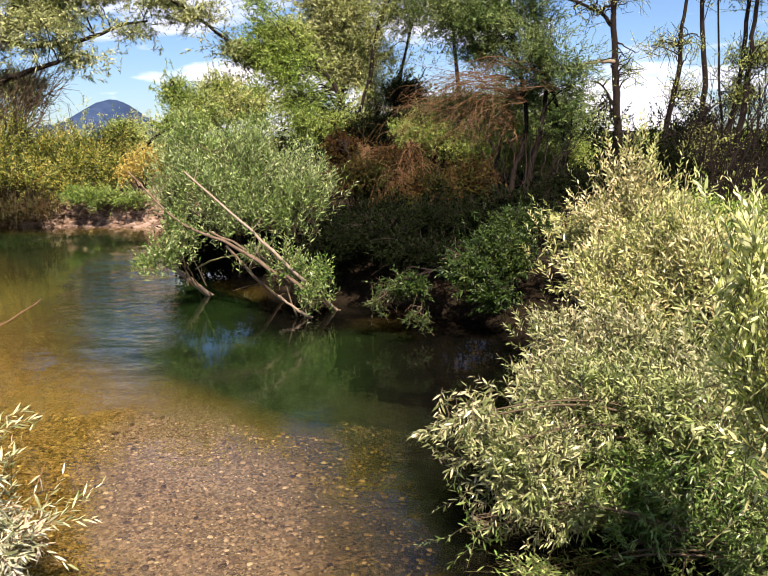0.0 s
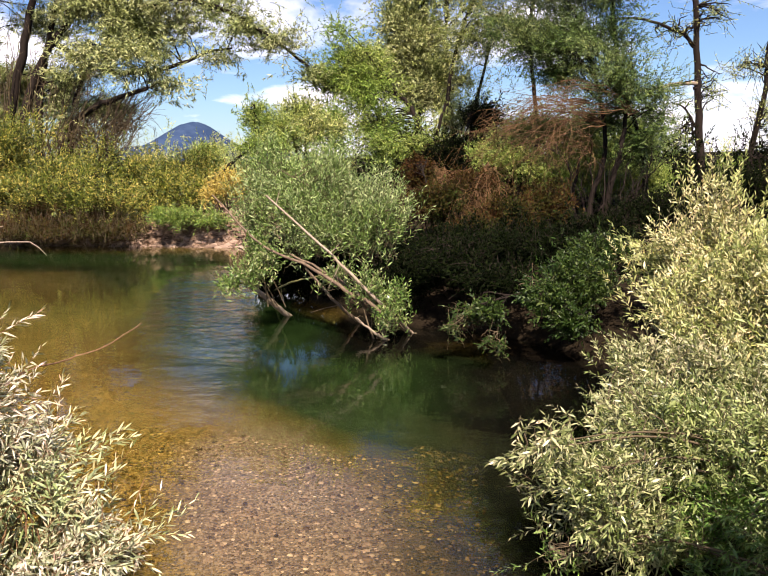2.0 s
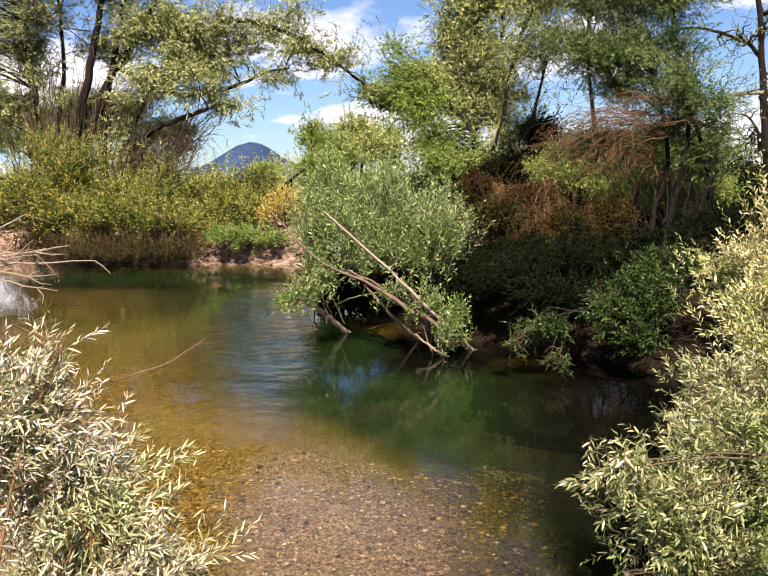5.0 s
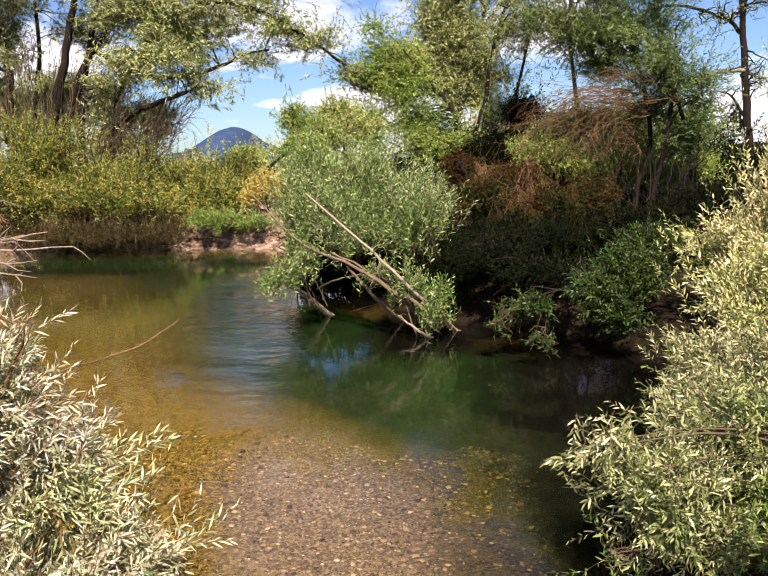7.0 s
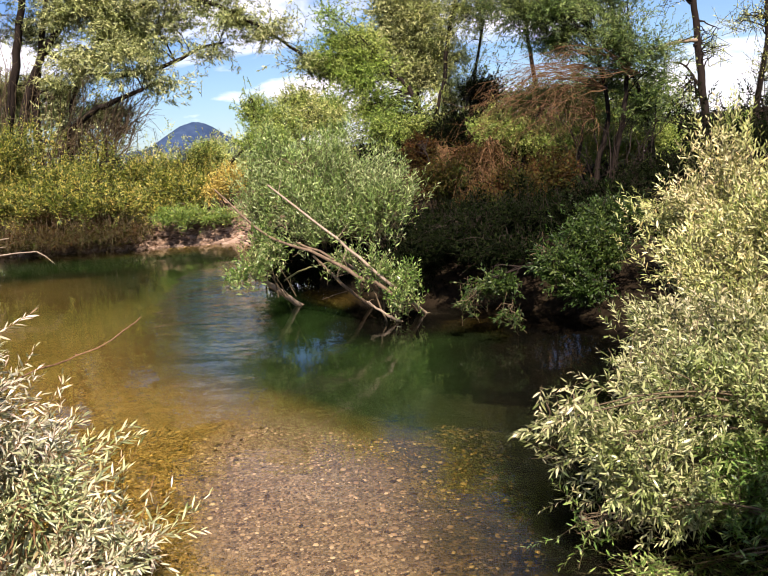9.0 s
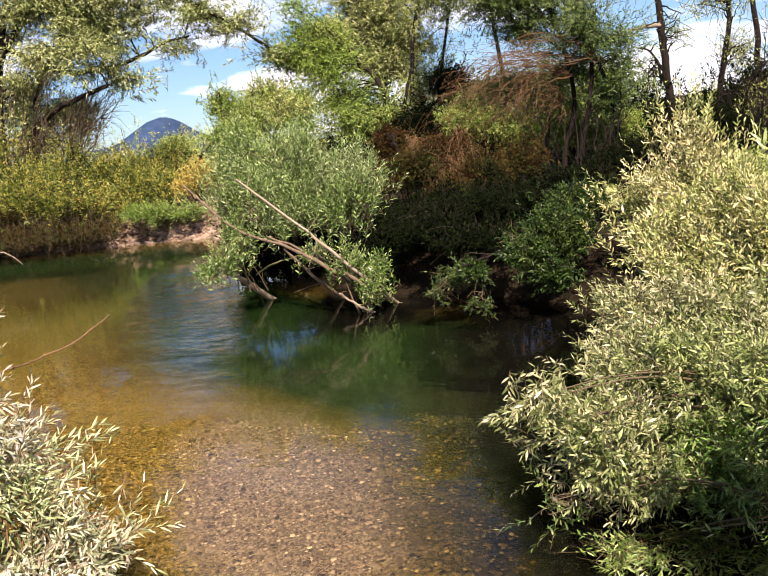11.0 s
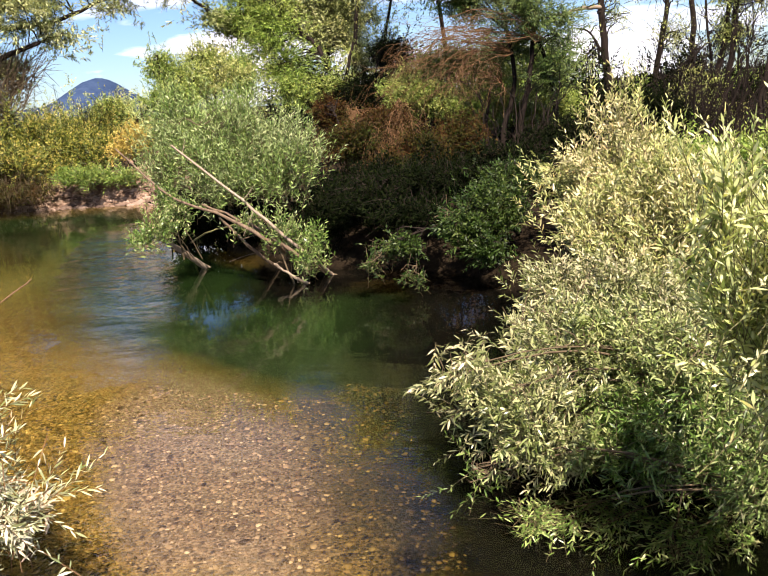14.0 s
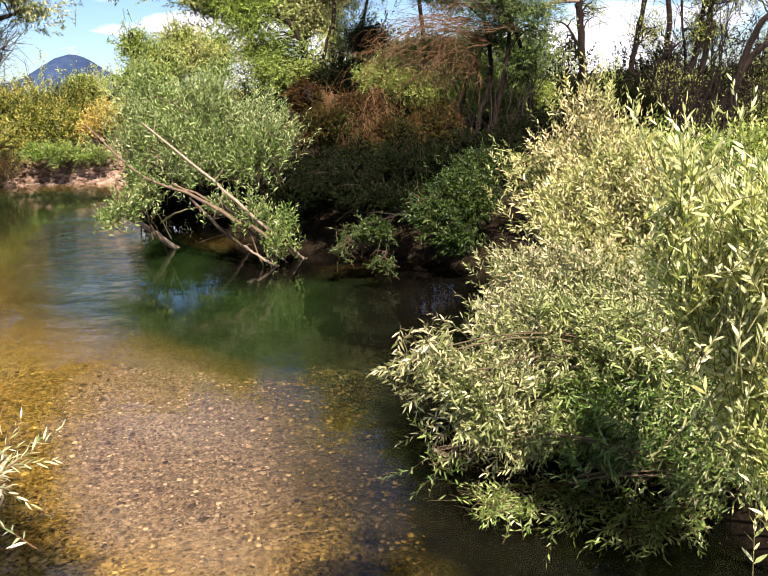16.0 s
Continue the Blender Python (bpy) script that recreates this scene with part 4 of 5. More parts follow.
plant("hanging_herbs", (-11.47, 21.31, 0.57), [(-11.45, 21.31, 0.71, 2.37, 1.47, 0.25), (-13.74, 21.71, 0.67, 1.31, 0.90, 0.29), (-9.43, 21.04, 0.66, 0.81, 0.57, 0.22)],
      "dry herbs and roots hanging over the bank", "herbs", 36, M_RUST, M_TWIG, n=2600, twig=0.55, per=9, size=0.10, width=0.026, up=-0.3, droop=0.7, fine=False, limbs=8, limb_r=0.012)

plant("back_willow", (-20.74, 32.16, 3.44), [(-21.78, 32.16, 5.13, 1.71, 1.79, 1.49), (-19.23, 32.16, 5.25, 1.88, 1.76, 1.25), (-17.07, 32.16, 5.01, 1.44, 1.39, 1.03), (-24.28, 32.16, 6.26, 2.37, 2.65, 2.37), (-14.79, 32.16, 4.57, 1.22, 1.02, 0.61)],
      "dark green willow behind the old tree", "willow tree", 38, M_TREE2, M_BARK, n=4400, twig=0.7, per=13, size=0.16, width=0.05, up=0.4, fine=False, limbs=6, limb_r=0.03, stem_r=0.07)

# ---- far trees ----
FAR = [((-12.67, 48.24, 5.01, 1.30, 1.38, 1.16), (-11.47, 48.24, 4.05, 1.74, 1.70, 1.30)), ((-10.57, 50.92, 5.49, 1.79, 1.60, 1.07), (-9.56, 49.58, 4.18, 2.19, 1.96, 1.31)), ((-9.65, 56.28, 5.02, 1.48, 1.66, 1.48), (-12.55, 53.60, 4.12, 1.75, 1.69, 1.27)), ((-15.06, 45.56, 2.75, 1.11, 1.09, 0.83), (-11.20, 44.22, 3.19, 1.59, 1.41, 0.93))]
for k, blobs in enumerate(FAR):
    plant("meadow_tree", (blobs[0][0], blobs[0][1], 0.9), blobs, "rounded bright green tree beyond the far bank", "tree", 41 + k, M_TREE2 if k != 1 else M_TREE, M_BARK,
          n=900, twig=0.8, per=13, size=0.20, width=0.07, up=0.4, fine=False, inner=0.3, limbs=5, limb_r=0.05, stem_r=0.12, stems=3, twig_r=0.01, group="trees beyond the far bank")

# ---- middle trees ----
plant("dark_tree", (-1.64, 26.80, 0.69),
      [(-3.30, 26.80, 4.73, 0.84, 0.94, 0.84), (-2.85, 26.80, 3.45, 1.08, 0.99, 0.69), (-3.68, 27.47, 5.74, 0.78, 0.78, 0.62), (-2.32, 26.13, 2.78, 1.20, 1.01, 0.60), (-4.40, 28.14, 2.92, 0.66, 0.69, 0.57), (-4.45, 27.2, 5.0, 0.75, 0.8, 0.65), (-4.1, 27.2, 6.4, 0.55, 0.6, 0.5)],
      "green tree with a curved dark limb", "tree", 51, M_TREE2, M_BARK,
      stem_runs=[([(-1.16, 26.80, 0.67), (-1.36, 26.80, 2.58), (-1.80, 26.80, 3.93), (-2.49, 26.80, 4.67)], 0.13, 0.05), ([(-1.32, 26.80, 0.99), (-1.12, 26.80, 2.56), (-0.70, 26.80, 4.09)], 0.1, 0.04)],
      n=3000, twig=0.6, per=14, size=0.13, width=0.04, up=0.3, fine=False, clumps=90, clump_r=0.42, limb_r=0.025, twig_r=0.005)
plant("tall_pale_tree", (-2.09, 34.84, 1.02),
      [(-2.27, 34.84, 7.44, 1.06, 1.19, 1.06), (-1.48, 34.84, 6.03, 1.06, 1.03, 0.77), (-2.86, 34.84, 8.22, 0.77, 0.86, 0.77), (-2.10, 34.84, 5.09, 1.17, 1.10, 0.78), (-1.99, 34.84, 9.64, 1.32, 1.38, 1.13), (-3.30, 34.84, 6.35, 0.78, 0.87, 0.78)],
      "tall slender tree with thin pale foliage", "tree", 52, M_PALE, M_BARK,
      stem_runs=[([(-2.10, 34.84, 0.61), (-2.10, 34.84, 4.69), (-1.80, 34.84, 9.62)], 0.12, 0.03)],
      n=6500, twig=0.8, per=13, size=0.17, width=0.055, up=0.3, fine=False, clumps=190, clump_r=0.6, limb_r=0.025, twig_r=0.005)
plant("tall_pale_tree", (0.06, 32.16, 1.04),
      [(0.11, 32.16, 6.88, 1.22, 1.28, 1.05), (1.16, 30.82, 7.28, 1.16, 1.11, 0.83), (-0.62, 32.16, 5.34, 0.89, 0.90, 0.71), (0.84, 30.82, 8.60, 1.96, 1.65, 0.98), (-0.24, 30.82, 3.78, 1.03, 0.96, 0.69), (2.05, 30.82, 10.76, 2.54, 2.23, 1.43)],
      "tall pale green tree behind the withered one", "tree", 53, M_TREE, M_BARK,
      stem_runs=[([(-0.69, 32.16, 0.69), (-0.92, 32.16, 3.51), (-0.43, 32.16, 6.57), (0.33, 32.16, 8.56)], 0.12, 0.04), ([(-0.13, 32.16, 0.67), (0.09, 32.16, 3.27), (0.83, 32.16, 6.83)], 0.11, 0.04)],
      n=2600, twig=0.8, per=14, size=0.13, width=0.042, up=0.3, fine=False, clumps=70, clump_r=0.65, limb_r=0.025, twig_r=0.005)
plant("leaning_tree", (3.26, 21.44, -0.14),
      [(1.69, 21.17, 5.21, 1.13, 1.08, 0.79), (2.91, 20.91, 5.20, 1.20, 1.16, 0.88), (3.88, 20.64, 4.20, 0.97, 1.00, 0.81), (2.48, 22.11, 4.57, 0.94, 0.83, 0.53), (3.12, 21.44, 6.86, 2.31, 1.78, 0.88), (4.54, 20.64, 3.48, 0.43, 0.73, 0.87), (3.69, 22.11, 3.40, 0.94, 0.80, 0.47), (4.46, 21.84, 2.61, 0.64, 0.68, 0.58), (2.99, 21.44, 8.74, 2.58, 2.11, 1.18), (1.06, 22.11, 7.52, 1.15, 1.16, 0.92), (3.4, 23.0, 10.8, 2.2, 1.6, 1.3), (4.2, 21.4, 12.4, 2.4, 1.8, 1.4), (5.6, 21.6, 9.4, 1.7, 1.5, 1.2), (1.5, 22.8, 13.0, 1.8, 1.5, 1.3), (3.2, 22.8, 15.0, 2.6, 1.8, 1.5)],
      "leaning tree with a feathery green crown", "tree", 54, M_FEATHER, M_BARK,
      stem_runs=[([(3.14, 21.44, -0.14), (3.26, 21.44, 1.22), (3.59, 21.44, 2.65), (3.21, 21.44, 4.67)], 0.09, 0.04), ([(3.43, 21.44, -0.14), (3.62, 21.17, 1.21), (3.91, 21.04, 2.62), (4.16, 21.04, 4.34)], 0.10, 0.04),
                 ([(4.76, 22.11, 1.00), (4.67, 21.98, 2.00), (4.46, 21.84, 2.97), (3.92, 21.44, 4.04)], 0.09, 0.04), ([(3.06, 21.71, -0.17), (2.82, 21.71, 1.10), (2.95, 21.44, 2.33)], 0.06, 0.03),
                 ([(3.73, 21.44, -0.15), (4.18, 21.44, 1.06), (4.73, 21.44, 1.87)], 0.05, 0.02), ([(3.24, 21.31, 0.00), (3.70, 21.31, 0.84), (4.34, 21.17, 1.30)], 0.05, 0.02),
                 ([(3.90, 21.44, 4.00), (3.70, 21.60, 6.50), (4.00, 21.80, 9.50), (3.90, 21.80, 12.60), (3.30, 22.40, 15.00)], 0.06, 0.03)],
      n=22000, twig=0.55, per=14, size=0.12, width=0.028, up=0.45, droop=0.15, fine=False, clumps=470, clump_r=0.36, limb_r=0.016, twig_r=0.004)


dead_branches("withered_branches", [(3.46, 20.64, 3.10), (3.02, 20.64, 3.70), (4.28, 20.91, 3.40), (2.55, 20.37, 3.25), (3.14, 20.64, 2.42)],
              [(0.70, 18.49, 3.27, 0.61, 0.59, 0.46), (0.38, 18.76, 2.76, 0.52, 0.56, 0.47), (1.34, 18.76, 3.67, 0.71, 0.57, 0.31), (1.23, 18.76, 2.18, 0.83, 0.67, 0.36), (1.93, 18.49, 2.78, 0.71, 0.80, 0.71)], 58, "withered reddish branches drooping from the leaning tree", 61, M_REDTWIG, 0.014)
dead_branches("withered_branches", [(-0.92, 22.78, 2.13), (-0.60, 22.78, 1.98)], [(-0.78, 22.25, 1.61, 0.64, 0.64, 0.51), (-1.31, 22.25, 1.36, 0.52, 0.50, 0.39)], 36, "withered reddish twigs hanging beside the dark tree", 62, M_REDTWIG, 0.018)

dead_branches("withered_branches", [(0.15, 19.03, 2.12), (0.53, 19.03, 2.21), (-0.19, 19.30, 2.02)], [(0.14, 17.96, 0.87, 0.62, 0.64, 0.52), (0.61, 17.96, 1.06, 0.51, 0.57, 0.51), (-0.28, 18.22, 1.07, 0.52, 0.53, 0.42)], 60, "withered reddish twigs hanging beside the dark tree", 65, M_REDTWIG, 0.014)

dead_branches("bare_thicket", [(2.77, 20.37, -0.13), (3.11, 20.37, -0.07), (3.45, 20.37, -0.14), (3.83, 20.64, -0.07), (2.44, 20.37, 0.00)],
              [(2.55, 20.37, 2.34, 0.44, 0.49, 0.44), (3.10, 20.37, 2.42, 0.55, 0.56, 0.44), (3.91, 20.64, 2.27, 0.44, 0.56, 0.55), (4.57, 20.64, 2.01, 0.33, 0.49, 0.55), (1.97, 20.10, 1.79, 0.45, 0.56, 0.56)], 15, "dark slender stems leaning under the feathery tree", 66, M_BARK, 0.034)

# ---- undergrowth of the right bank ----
# The darkest entries use leaves with shade painted in
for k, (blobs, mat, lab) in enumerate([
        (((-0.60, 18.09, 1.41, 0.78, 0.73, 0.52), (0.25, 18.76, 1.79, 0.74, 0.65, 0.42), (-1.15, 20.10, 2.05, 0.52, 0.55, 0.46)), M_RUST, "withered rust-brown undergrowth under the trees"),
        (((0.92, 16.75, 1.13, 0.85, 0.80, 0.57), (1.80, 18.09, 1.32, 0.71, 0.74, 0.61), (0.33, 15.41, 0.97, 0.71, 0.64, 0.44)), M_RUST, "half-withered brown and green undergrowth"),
        (((-0.19, 14.74, 0.78, 0.77, 0.67, 0.43), (0.89, 14.07, 0.66, 0.72, 0.63, 0.40), (-0.95, 15.41, 0.63, 0.54, 0.56, 0.45)), M_SHADED, "dark undergrowth on the shaded bank"),
        (((1.83, 15.41, 0.75, 0.69, 0.68, 0.52), (2.76, 15.41, 0.90, 0.68, 0.66, 0.51), (1.99, 12.73, 0.56, 0.57, 0.52, 0.36)), M_SHADED, "leafy undergrowth among thin stems"),
        (((4.39, 18.76, 1.18, 0.91, 0.80, 0.51), (5.61, 20.10, 1.30, 0.86, 0.78, 0.54), (6.59, 20.10, 1.47, 1.16, 1.01, 0.63)), M_SHADED, "leafy undergrowth below the bare trees"),
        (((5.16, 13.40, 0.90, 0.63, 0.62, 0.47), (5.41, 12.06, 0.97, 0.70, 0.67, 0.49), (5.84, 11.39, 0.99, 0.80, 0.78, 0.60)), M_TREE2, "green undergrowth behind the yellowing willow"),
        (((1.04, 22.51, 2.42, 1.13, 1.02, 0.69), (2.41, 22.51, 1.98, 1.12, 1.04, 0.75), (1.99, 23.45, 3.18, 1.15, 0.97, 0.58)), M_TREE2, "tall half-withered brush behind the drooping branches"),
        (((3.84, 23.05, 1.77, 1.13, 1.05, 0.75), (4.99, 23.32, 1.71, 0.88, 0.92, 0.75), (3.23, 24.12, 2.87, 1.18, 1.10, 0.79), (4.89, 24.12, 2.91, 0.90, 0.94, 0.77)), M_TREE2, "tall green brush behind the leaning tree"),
        (((-0.32, 25.46, 2.52, 1.01, 1.05, 0.86), (-1.60, 26.80, 2.59, 0.92, 1.03, 0.92), (0.44, 26.80, 3.72, 0.89, 0.92, 0.74)), M_SHADED, "tall dark brush under the pale trees"),
        (((-0.48, 12.33, 0.53, 0.67, 0.63, 0.45), (0.38, 11.79, 0.67, 0.57, 0.52, 0.36), (-0.97, 11.79, 0.31, 0.36, 0.35, 0.25)), M_SHADED, "dark undergrowth at the water's edge"),
        (((-2.85, 13.60, 0.55, 0.75, 0.40, 0.70), (-1.85, 13.00, 0.55, 0.60, 0.40, 0.75), (-1.10, 12.50, 0.50, 0.45, 0.40, 0.65), (-3.30, 13.50, 0.60, 0.40, 0.40, 0.65)), M_SHADED, "dark undergrowth below the rounded willow"),
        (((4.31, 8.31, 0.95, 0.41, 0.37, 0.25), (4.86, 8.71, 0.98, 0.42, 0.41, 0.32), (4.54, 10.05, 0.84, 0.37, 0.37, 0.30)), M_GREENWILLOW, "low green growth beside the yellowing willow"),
        (((1.00, 13.0, 0.80, 0.70, 0.50, 0.85), (2.00, 12.7, 0.80, 0.70, 0.50, 0.85), (2.90, 11.8, 0.85, 0.60, 0.50, 0.80), (0.20, 13.4, 0.75, 0.60, 0.50, 0.80)), M_SHADED, "dark leafy thicket on the shaded bank"),
        (((-0.34, 12.20, 0.40, 0.38, 0.34, 0.30), (0.30, 11.80, 0.40, 0.41, 0.36, 0.30), (-0.79, 12.40, 0.45, 0.34, 0.34, 0.30)), M_SHADED, "low dark growth at the foot of the bank")]):
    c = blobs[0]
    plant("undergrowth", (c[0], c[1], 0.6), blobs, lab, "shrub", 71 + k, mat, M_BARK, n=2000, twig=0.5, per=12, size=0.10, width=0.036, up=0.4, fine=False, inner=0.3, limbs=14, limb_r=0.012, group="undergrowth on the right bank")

# ---- bare trees, right ----
plant("bare_tree", (7.72, 28.14, 0.88),
      [(7.90, 28.14, 6.88, 0.99, 1.03, 0.85), (6.72, 28.14, 6.38, 0.86, 0.88, 0.72), (7.11, 28.14, 2.91, 0.74, 0.83, 0.74), (7.02, 28.14, 9.56, 1.67, 1.71, 1.39), (7.93, 28.14, 4.37, 0.73, 0.90, 0.87)],
      "nearly bare dark tree with a pale side limb", "tree", 81, M_TREE, M_BARK,
      stem_runs=[([(7.77, 28.14, 0.57), (7.61, 28.14, 2.89), (7.46, 28.14, 4.86), (7.29, 28.14, 7.54), (7.07, 28.14, 10.95)], 0.15, 0.06),
                 ([(7.50, 28.14, 4.62), (6.66, 27.60, 4.56), (5.88, 27.20, 4.40), (4.97, 26.80, 4.31)], 0.07, 0.04, M_DEAD),
                 ([(7.32, 28.14, 5.77), (6.87, 28.14, 6.23), (5.59, 28.14, 6.72), (4.57, 28.14, 6.72)], 0.07, 0.03),
                 ([(7.57, 28.14, 3.04), (7.09, 28.14, 3.83), (6.66, 28.14, 4.01)], 0.05, 0.02)],
      n=330, twig=0.8, per=9, size=0.12, width=0.035, up=0.2, fine=False, inner=0.2, limbs=20, limb_r=0.03, twig_r=0.008)
plant("bare_tree", (9.76, 29.48, 0.35),
      [(10.30, 29.48, 3.68, 0.99, 1.11, 0.99), (11.06, 29.48, 2.33, 1.01, 0.94, 0.67), (9.71, 29.48, 5.32, 1.45, 1.18, 0.64)],
      "thin nearly bare tree leaning aside", "tree", 82, M_TREE, M_BARK,
      stem_runs=[([(9.57, 29.48, 0.35), (9.69, 29.48, 2.39), (10.03, 29.48, 4.34), (10.13, 29.48, 6.18), (10.65, 29.48, 9.32)], 0.12, 0.04), ([(9.34, 29.48, 1.90), (10.52, 29.48, 2.52), (11.53, 29.48, 3.30)], 0.06, 0.03)],
      n=330, twig=0.8, per=9, size=0.12, width=0.035, up=0.2, fine=False, inner=0.2, limbs=20, limb_r=0.03, twig_r=0.008)
plant("dark_willow_tree", (9.91, 22.78, -0.27),
      [(9.56, 22.78, 3.30, 0.77, 0.86, 0.77), (10.14, 22.78, 4.27, 1.38, 1.20, 0.75), (9.79, 22.78, 6.65, 1.92, 1.81, 1.32), (9.17, 22.11, 0.88, 0.78, 0.80, 0.65), (8.31, 22.78, 1.55, 0.53, 0.74, 0.79), (11.33, 22.78, 1.41, 0.80, 0.90, 0.80), (9.12, 22.78, 1.91, 0.52, 0.66, 0.66), (12.45, 22.78, 2.66, 1.43, 1.68, 1.56)],
      "dark many-stemmed tree with sparse leaves", "tree", 83, M_TREE, M_BARK,
      stem_runs=[([(8.80, 22.78, -0.22), (8.95, 22.78, 1.13), (9.44, 22.78, 3.05), (9.58, 22.78, 4.77), (9.72, 22.78, 7.56)], 0.11, 0.04), ([(9.10, 22.51, -0.21), (9.30, 22.51, 1.25), (9.60, 22.51, 3.28), (9.67, 22.51, 4.74), (9.87, 22.51, 7.49)], 0.11, 0.04),
                 ([(10.44, 22.78, -0.29), (10.46, 22.78, 1.46), (10.96, 22.78, 3.10), (11.65, 22.78, 4.33), (11.65, 22.78, 7.47)], 0.13, 0.05), ([(10.61, 22.78, 2.08), (11.11, 22.78, 2.70), (12.28, 22.78, 3.19)], 0.11, 0.06),
                 ([(8.54, 23.05, -0.23), (8.85, 23.05, 0.85), (9.20, 23.05, 2.17), (9.06, 23.05, 3.59), (8.86, 23.05, 6.50)], 0.06, 0.02)],
      n=2800, twig=0.7, per=11, size=0.11, width=0.035, up=0.2, fine=False, inner=0.2, limbs=24, limb_r=0.025, twig_r=0.007)
dead_branches("bare_thicket", [(7.41, 19.57, 0.02), (7.89, 19.57, -0.06), (8.47, 19.83, -0.11), (9.06, 19.83, -0.14), (9.96, 20.10, -0.23), (7.20, 20.77, 0.04)],
              [(7.76, 19.83, 2.31, 0.45, 0.76, 0.91), (8.30, 19.83, 2.85, 0.56, 1.01, 1.23), (9.04, 20.10, 2.49, 0.57, 1.03, 1.26), (9.90, 20.10, 2.33, 0.69, 1.03, 1.15), (7.37, 20.77, 1.62, 0.36, 0.60, 0.72)], 70, "tangle of bare leaning stems among the dark trees", 64, M_BARK, 0.028)
plant("side_bush", (8.91, 17.42, 0.26), [(8.88, 17.42, 0.68, 0.73, 0.75, 0.62), (8.29, 18.09, 0.46, 0.65, 0.60, 0.43), (10.16, 17.42, 0.52, 1.15, 1.11, 0.84)],
      "green bush below the dark tree", "shrub", 84, M_TREE2, M_BARK, n=700, twig=0.5, per=12, size=0.1, width=0.03, up=0.6, fine=False, limbs=5)

# ---- woods behind ----
def far_thicket(name, spots, label, seed, mat, n, size, tall, spread=1.3):
    """A belt of shrubs and low trees, too far to tell apart."""
    rng = np.random.default_rng(seed)
    blobs, runs = [], []
    for x0, y0, x1, y1, k in spots:
        for _ in range(k):
            u = rng.uniform()
            x, y = x0 + (x1 - x0) * u + rng.normal(0, 0.5), y0 + (y1 - y0) * u + rng.normal(0, 1.6)
            h = tall * rng.uniform(0.6, 1.25)
            blobs.append((x, y, 0.5 + h * 0.5, spread * rng.uniform(0.7, 1.4), spread, h * 0.55))
            for _ in range(3):
                runs.append((curve_points([(x, y, 0.2), (x + rng.normal(0, 0.15), y, 0.3 * h), (x + rng.normal(0, 0.4), y + rng.normal(0, 0.3), h)], 6, rng, 0.03), 0.012 * tall, 0.008, 5))
    thing = tagged(new(name), label=label, category="thicket", kind="stuff")
    part("branchwork", tubes_mesh("branchwork", runs, M_BARK), thing, kind="stuff")
    tips, outw = sample_blobs(blobs, n, rng, 0.3)
    d = unit(outw + np.array([0, 0, 0.5]) + rng.normal(0, 0.45, tips.shape))
    ln = size * 5 * rng.uniform(0.6, 1.35, len(tips))
    part("foliage", leaf_cloud("foliage", tips - d * ln[:, None], d, ln, 12, size, size * 0.34, mat, rng, 0.75, 0.1, False), thing, kind="stuff")


far_thicket("meadow_scrub", [(-24, 28.1, -6, 28.1, 26), (-26, 36.2, -6, 36.2, 20)], "yellow-green scrub beyond the far bank", 121, M_HERB, 2600, 0.16, 1.7, 1.1)
far_thicket("woodland_scrub", [(-4, 26.8, 16, 26.8, 32), (-5, 33.5, 24, 33.5, 34), (4, 41.5, 34, 41.5, 24)], "dark scrub filling the wood behind", 122, M_SHADED, 7000, 0.16, 3.0, 1.3)
far_thicket("woodland", [(-5, 40.2, 8, 38.9, 20), (-4, 56.3, 40, 53.6, 24)], "green woodland in the distance", 123, M_TREE2, 4200, 0.26, 4.2, 1.8)
# Woods out of view, added behind and beside the camera to cut sky light
far_thicket("unseen_woodland", [(-34, -16.1, 30, -20.1, 34), (-45, -16.1, -44, 40.2, 22), (15, -13.4, 17, 21.4, 20)], "unseen dense woodland added around the river to cut sky light", 125, M_TREE2, 6500, 0.30, 7.0, 2.6)
far_thicket("far_woodland", [(-60, 80.4, -14, 80.4, 22), (-90, 64.3, -25, 67, 22)], "green trees far beyond the meadow", 124, M_TREE, 3000, 0.30, 4.6, 3.0)
# High crowns added mostly above the view to keep sky out of the water
for k, (x, y, z, r) in enumerate([(2.6, 34.8, 12, 2.6), (-1, 38.9, 12.6, 2.4), (11.0, 30, 11, 2.4)]):
    plant("tall_tree", (x, y, 0.8), [(x, y, z, r, r, 2.6), (x + 0.8, y, z - 2.2, r * 0.8, r * 0.8, 1.6), (x - 0.7, y, z + 1.8, r * 0.7, r * 0.7, 1.6)], "tall slender tree of the wood, added to block reflected sky", "tree", 131 + k, M_TREE if k % 2 else M_TREE2, M_BARK,
          stem_runs=[([(x, y, 0.5), (x + 0.15, y, 3.5), (x - 0.1, y, 7.0), (x, y, z + 1.5)], 0.13, 0.04)], n=2400, twig=0.8, per=13, size=0.16, width=0.05, up=0.3, fine=False, clumps=80, clump_r=0.6, limb_r=0.025, twig_r=0.005, group="tall trees of the wood")
